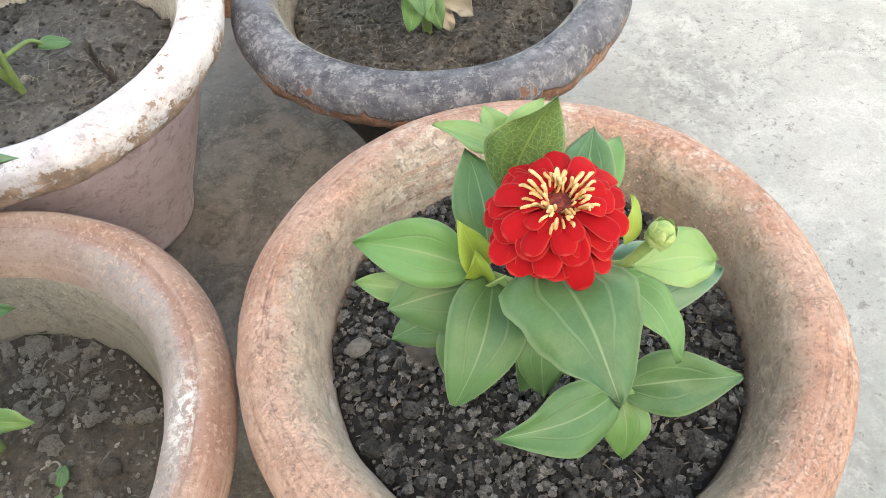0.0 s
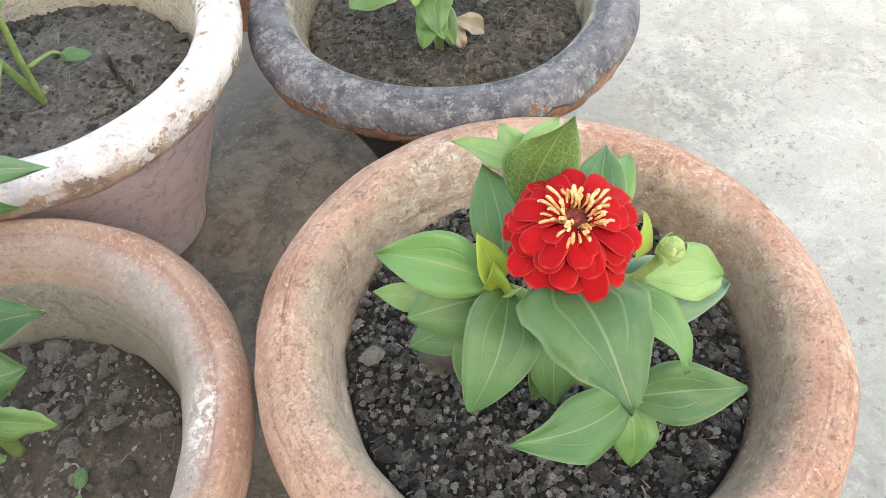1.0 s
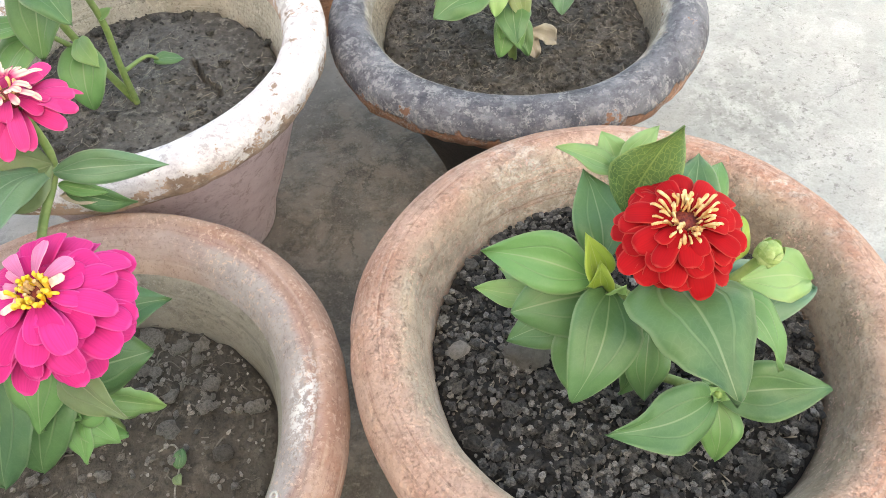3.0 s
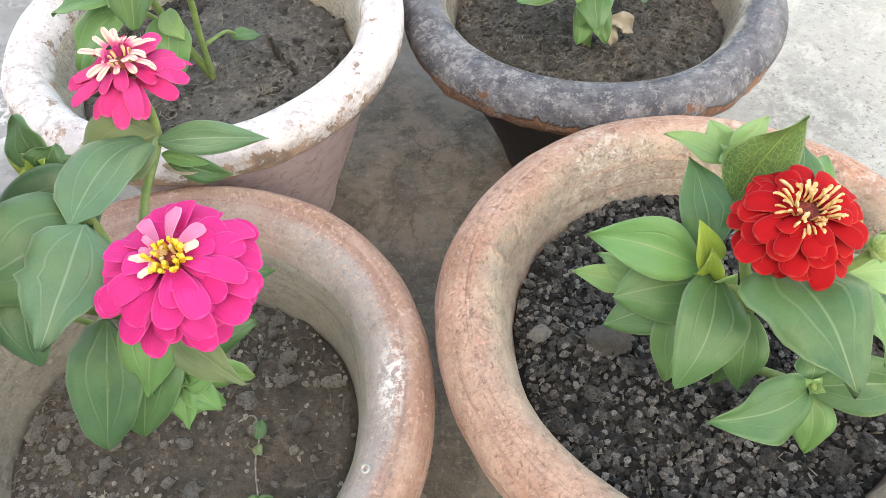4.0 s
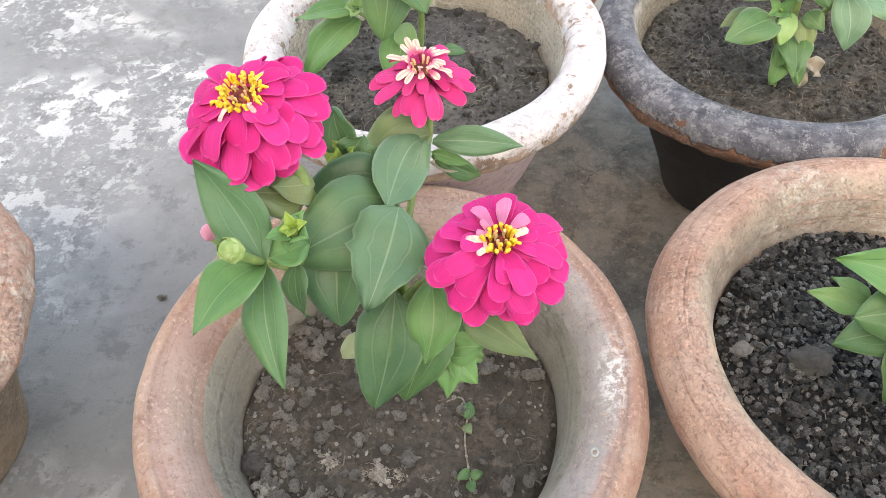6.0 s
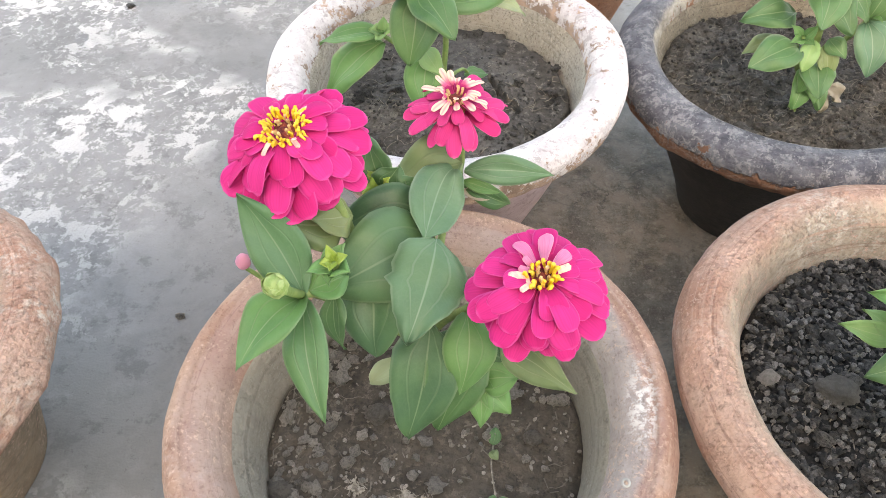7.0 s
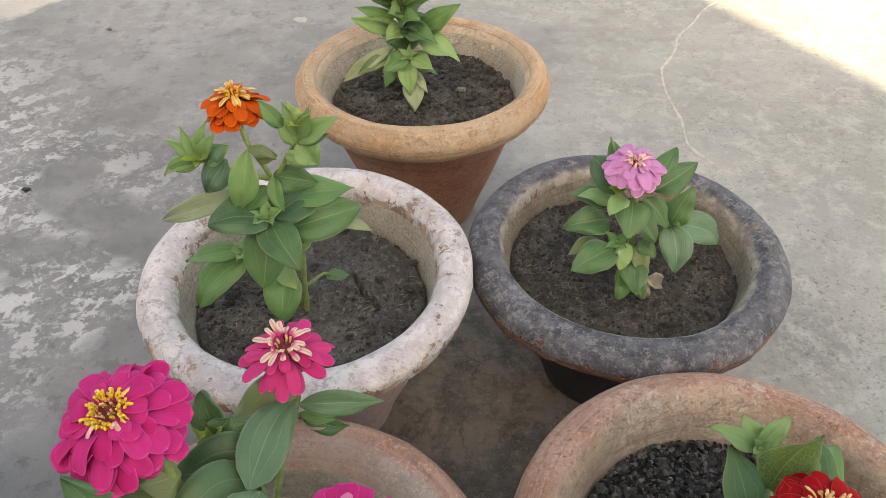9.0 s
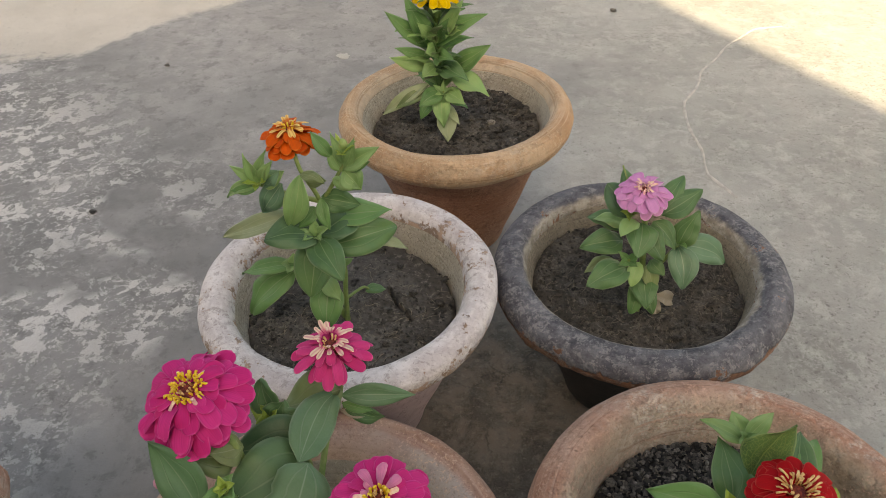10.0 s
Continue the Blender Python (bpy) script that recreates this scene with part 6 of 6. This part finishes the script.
def floor_line(points, width, seed):
    """A pale ridge of mortar in the floor, with uneven edges."""
    bm = bmesh.new()
    rows = []
    pts = [Vector((x, y, 0)) for x, y in points]
    for i in range(len(pts) - 1):
        for s in range(12):
            q = pts[i].lerp(pts[i + 1], s / 12)
            side = (pts[i + 1] - pts[i]).normalized().cross(Vector((0, 0, 1)))
            q += side * 0.012 * noise.noise(q * 9 + Vector((seed, 0, 0)))
            w = width * (0.6 + 0.8 * abs(noise.noise(q * 30 + Vector((seed, 3, 0)))))
            rows.append([bm.verts.new(q + side * k * w + Vector((0, 0, h))) for k, h in ((-1, -0.001), (-0.4, 0.0018), (0.4, 0.0018), (1, -0.001))])
    for a, b in zip(rows, rows[1:]):
        for k in range(3):
            bm.faces.new((a[k], a[k + 1], b[k + 1], b[k]))
    return tagged(part("trim", bm, MORTAR), "pale mortar line in the concrete floor", "floor", "", "structure")


floor_line([(0.581, 1.585), (0.526, 1.569), (0.447, 1.493), (0.358, 1.342), (0.309, 1.221), (0.298, 1.125), (0.298, 1.066), (0.305, 0.967), (0.341, 0.896)], 0.0042, 1.0)
lone_stone("paint_flake", (-0.4152, 1.4104, 0), 0.016, MORTAR, "pale flat mortar flake stuck to the concrete", "flake", 13)


def root_clump(at, size, seed, strands=30):
    """A dead tangle of fine pale roots round crumbs of earth."""
    rnd = random.Random(seed)
    bm = bmesh.new()
    pieces = []
    for k in range(strands):
        a, far = rnd.random() * 6.28, abs(rnd.gauss(0, 0.5))
        p, turn = Vector(at) + Vector((math.cos(a) * far, math.sin(a) * far * 0.8, rnd.uniform(0.1, 0.5) / (1 + far))) * size, rnd.random() * 6.28
        pts = []
        for i in range(5):
            pts.append(p.copy())
            turn += rnd.uniform(-1.1, 1.1)
            p += Vector((math.cos(turn), math.sin(turn), rnd.uniform(-0.25, 0.2))) * size * 0.17
        pieces.append(tube(pts, [rnd.uniform(0.00015, 0.00034)] * 5, 4))
    for k in range(strands // 2):
        p = Vector(at) + Vector((rnd.gauss(0, 0.45), rnd.gauss(0, 0.4), rnd.uniform(0.0, 0.25))) * size
        pieces.append(knob(p, (rnd.uniform(-1, 1), rnd.uniform(-1, 1), 1), size * rnd.uniform(0.12, 0.3), size * rnd.uniform(0.2, 0.4), k, 0.9, 7, 5))
    for one in pieces:
        mesh = bpy.data.meshes.new("strand")
        one.to_mesh(mesh)
        one.free()
        bm.from_mesh(mesh)
        bpy.data.meshes.remove(mesh)
    return tagged(part("root_clump", bm, DRY_ROOT, smooth=False), "dry tangle of pale dead roots on the silt", "roots", "dead root tangles", "stuff")


root_clump((-0.1874, 0.0995, 0.1155), 0.009, 1, 60)
root_clump((-0.1720, 0.1010, 0.1155), 0.006, 2, 34)
root_clump((-0.1526, 0.0979, 0.1155), 0.006, 3)
root_clump((-0.2613, 0.0806, 0.1150), 0.008, 4, 48)
root_clump((-0.2230, 0.1050, 0.1155), 0.008, 5, 36)
root_clump((-0.2080, 0.4480, 0.1680), 0.007, 6, 26)
lone_stone("clay_lump", (-0.2713, 0.0944, 0.1140), 0.0085, LUMP_PALE, "pale clay lump on the silt", "clod", 15)
lone_stone("clay_lump", (-0.2171, 0.1575, 0.1155), 0.0090, LUMP_PALE, "pale clay lump on the silt", "clod", 16)
lone_stone("clay_lump", (-0.1060, 0.1527, 0.1155), 0.0065, LUMP_PALE, "pale clay lump on the silt", "clod", 17)

# a small weed in the silt
weed = base_of("seedling", (-0.1486, 0.1565, 0.116), "tiny creeping green weed on the silt", "weed")
part("stem", tube([(-0.1486, 0.1565, 0.1165), (-0.1390, 0.1600, 0.1185), (-0.1330, 0.1490, 0.1180), (-0.1325, 0.1284, 0.1178), (-0.1257, 0.1013, 0.1172)], [0.0007, 0.0006, 0.0006, 0.0006, 0.0005], 6), DRY_ROOT, weed)
leaf(weed, (-0.1330, 0.1440, 0.1185), (-0.1320, 0.1560, 0.1225), 0.0085, (0, -0.4, 1), 0.1, 0.1, LEAF_MID, "oval")
leaf(weed, (-0.1330, 0.1400, 0.1185), (-0.1290, 0.1330, 0.1215), 0.007, (0, -0.6, 1), 0.1, 0.1, LEAF_OLIVE, "oval")
leaf(weed, (-0.1270, 0.1080, 0.1180), (-0.1340, 0.1010, 0.1200), 0.007, (0, -0.6, 1), 0.1, 0.1, LEAF_MID, "oval")
leaf(weed, (-0.1260, 0.1040, 0.1180), (-0.1180, 0.1065, 0.1200), 0.007, (0, -0.6, 1), 0.1, 0.1, LEAF_MID, "oval")
leaf(weed, (-0.1255, 0.1010, 0.1180), (-0.1240, 0.0930, 0.1195), 0.0065, (0, -0.6, 1), 0.1, 0.1, LEAF_MID, "oval")


def ring_bead(at, major, minor):
    bm = bmesh.new()
    rows = []
    for i in range(14):
        a = 2 * math.pi * i / 14
        rows.append([bm.verts.new((math.cos(a) * (major + minor * math.cos(b)), math.sin(a) * (major + minor * math.cos(b)), minor * math.sin(b))) for b in [k * math.pi / 3 for k in range(6)]])
    for i in range(14):
        for k in range(6):
            bm.faces.new((rows[i][k], rows[(i + 1) % 14][k], rows[(i + 1) % 14][(k + 1) % 6], rows[i][(k + 1) % 6]))
    bmesh.ops.recalc_face_normals(bm, faces=bm.faces)
    ob = part("shell_ring", bm, MORTAR)
    ob.location, ob.rotation_euler = at, (0.1, -0.45, 0.3)
    return tagged(ob, "tiny broken white snail shell on the pot rim", "shell")


ring_bead((-0.0530, 0.1016, 0.1822), 0.0021, 0.0008)
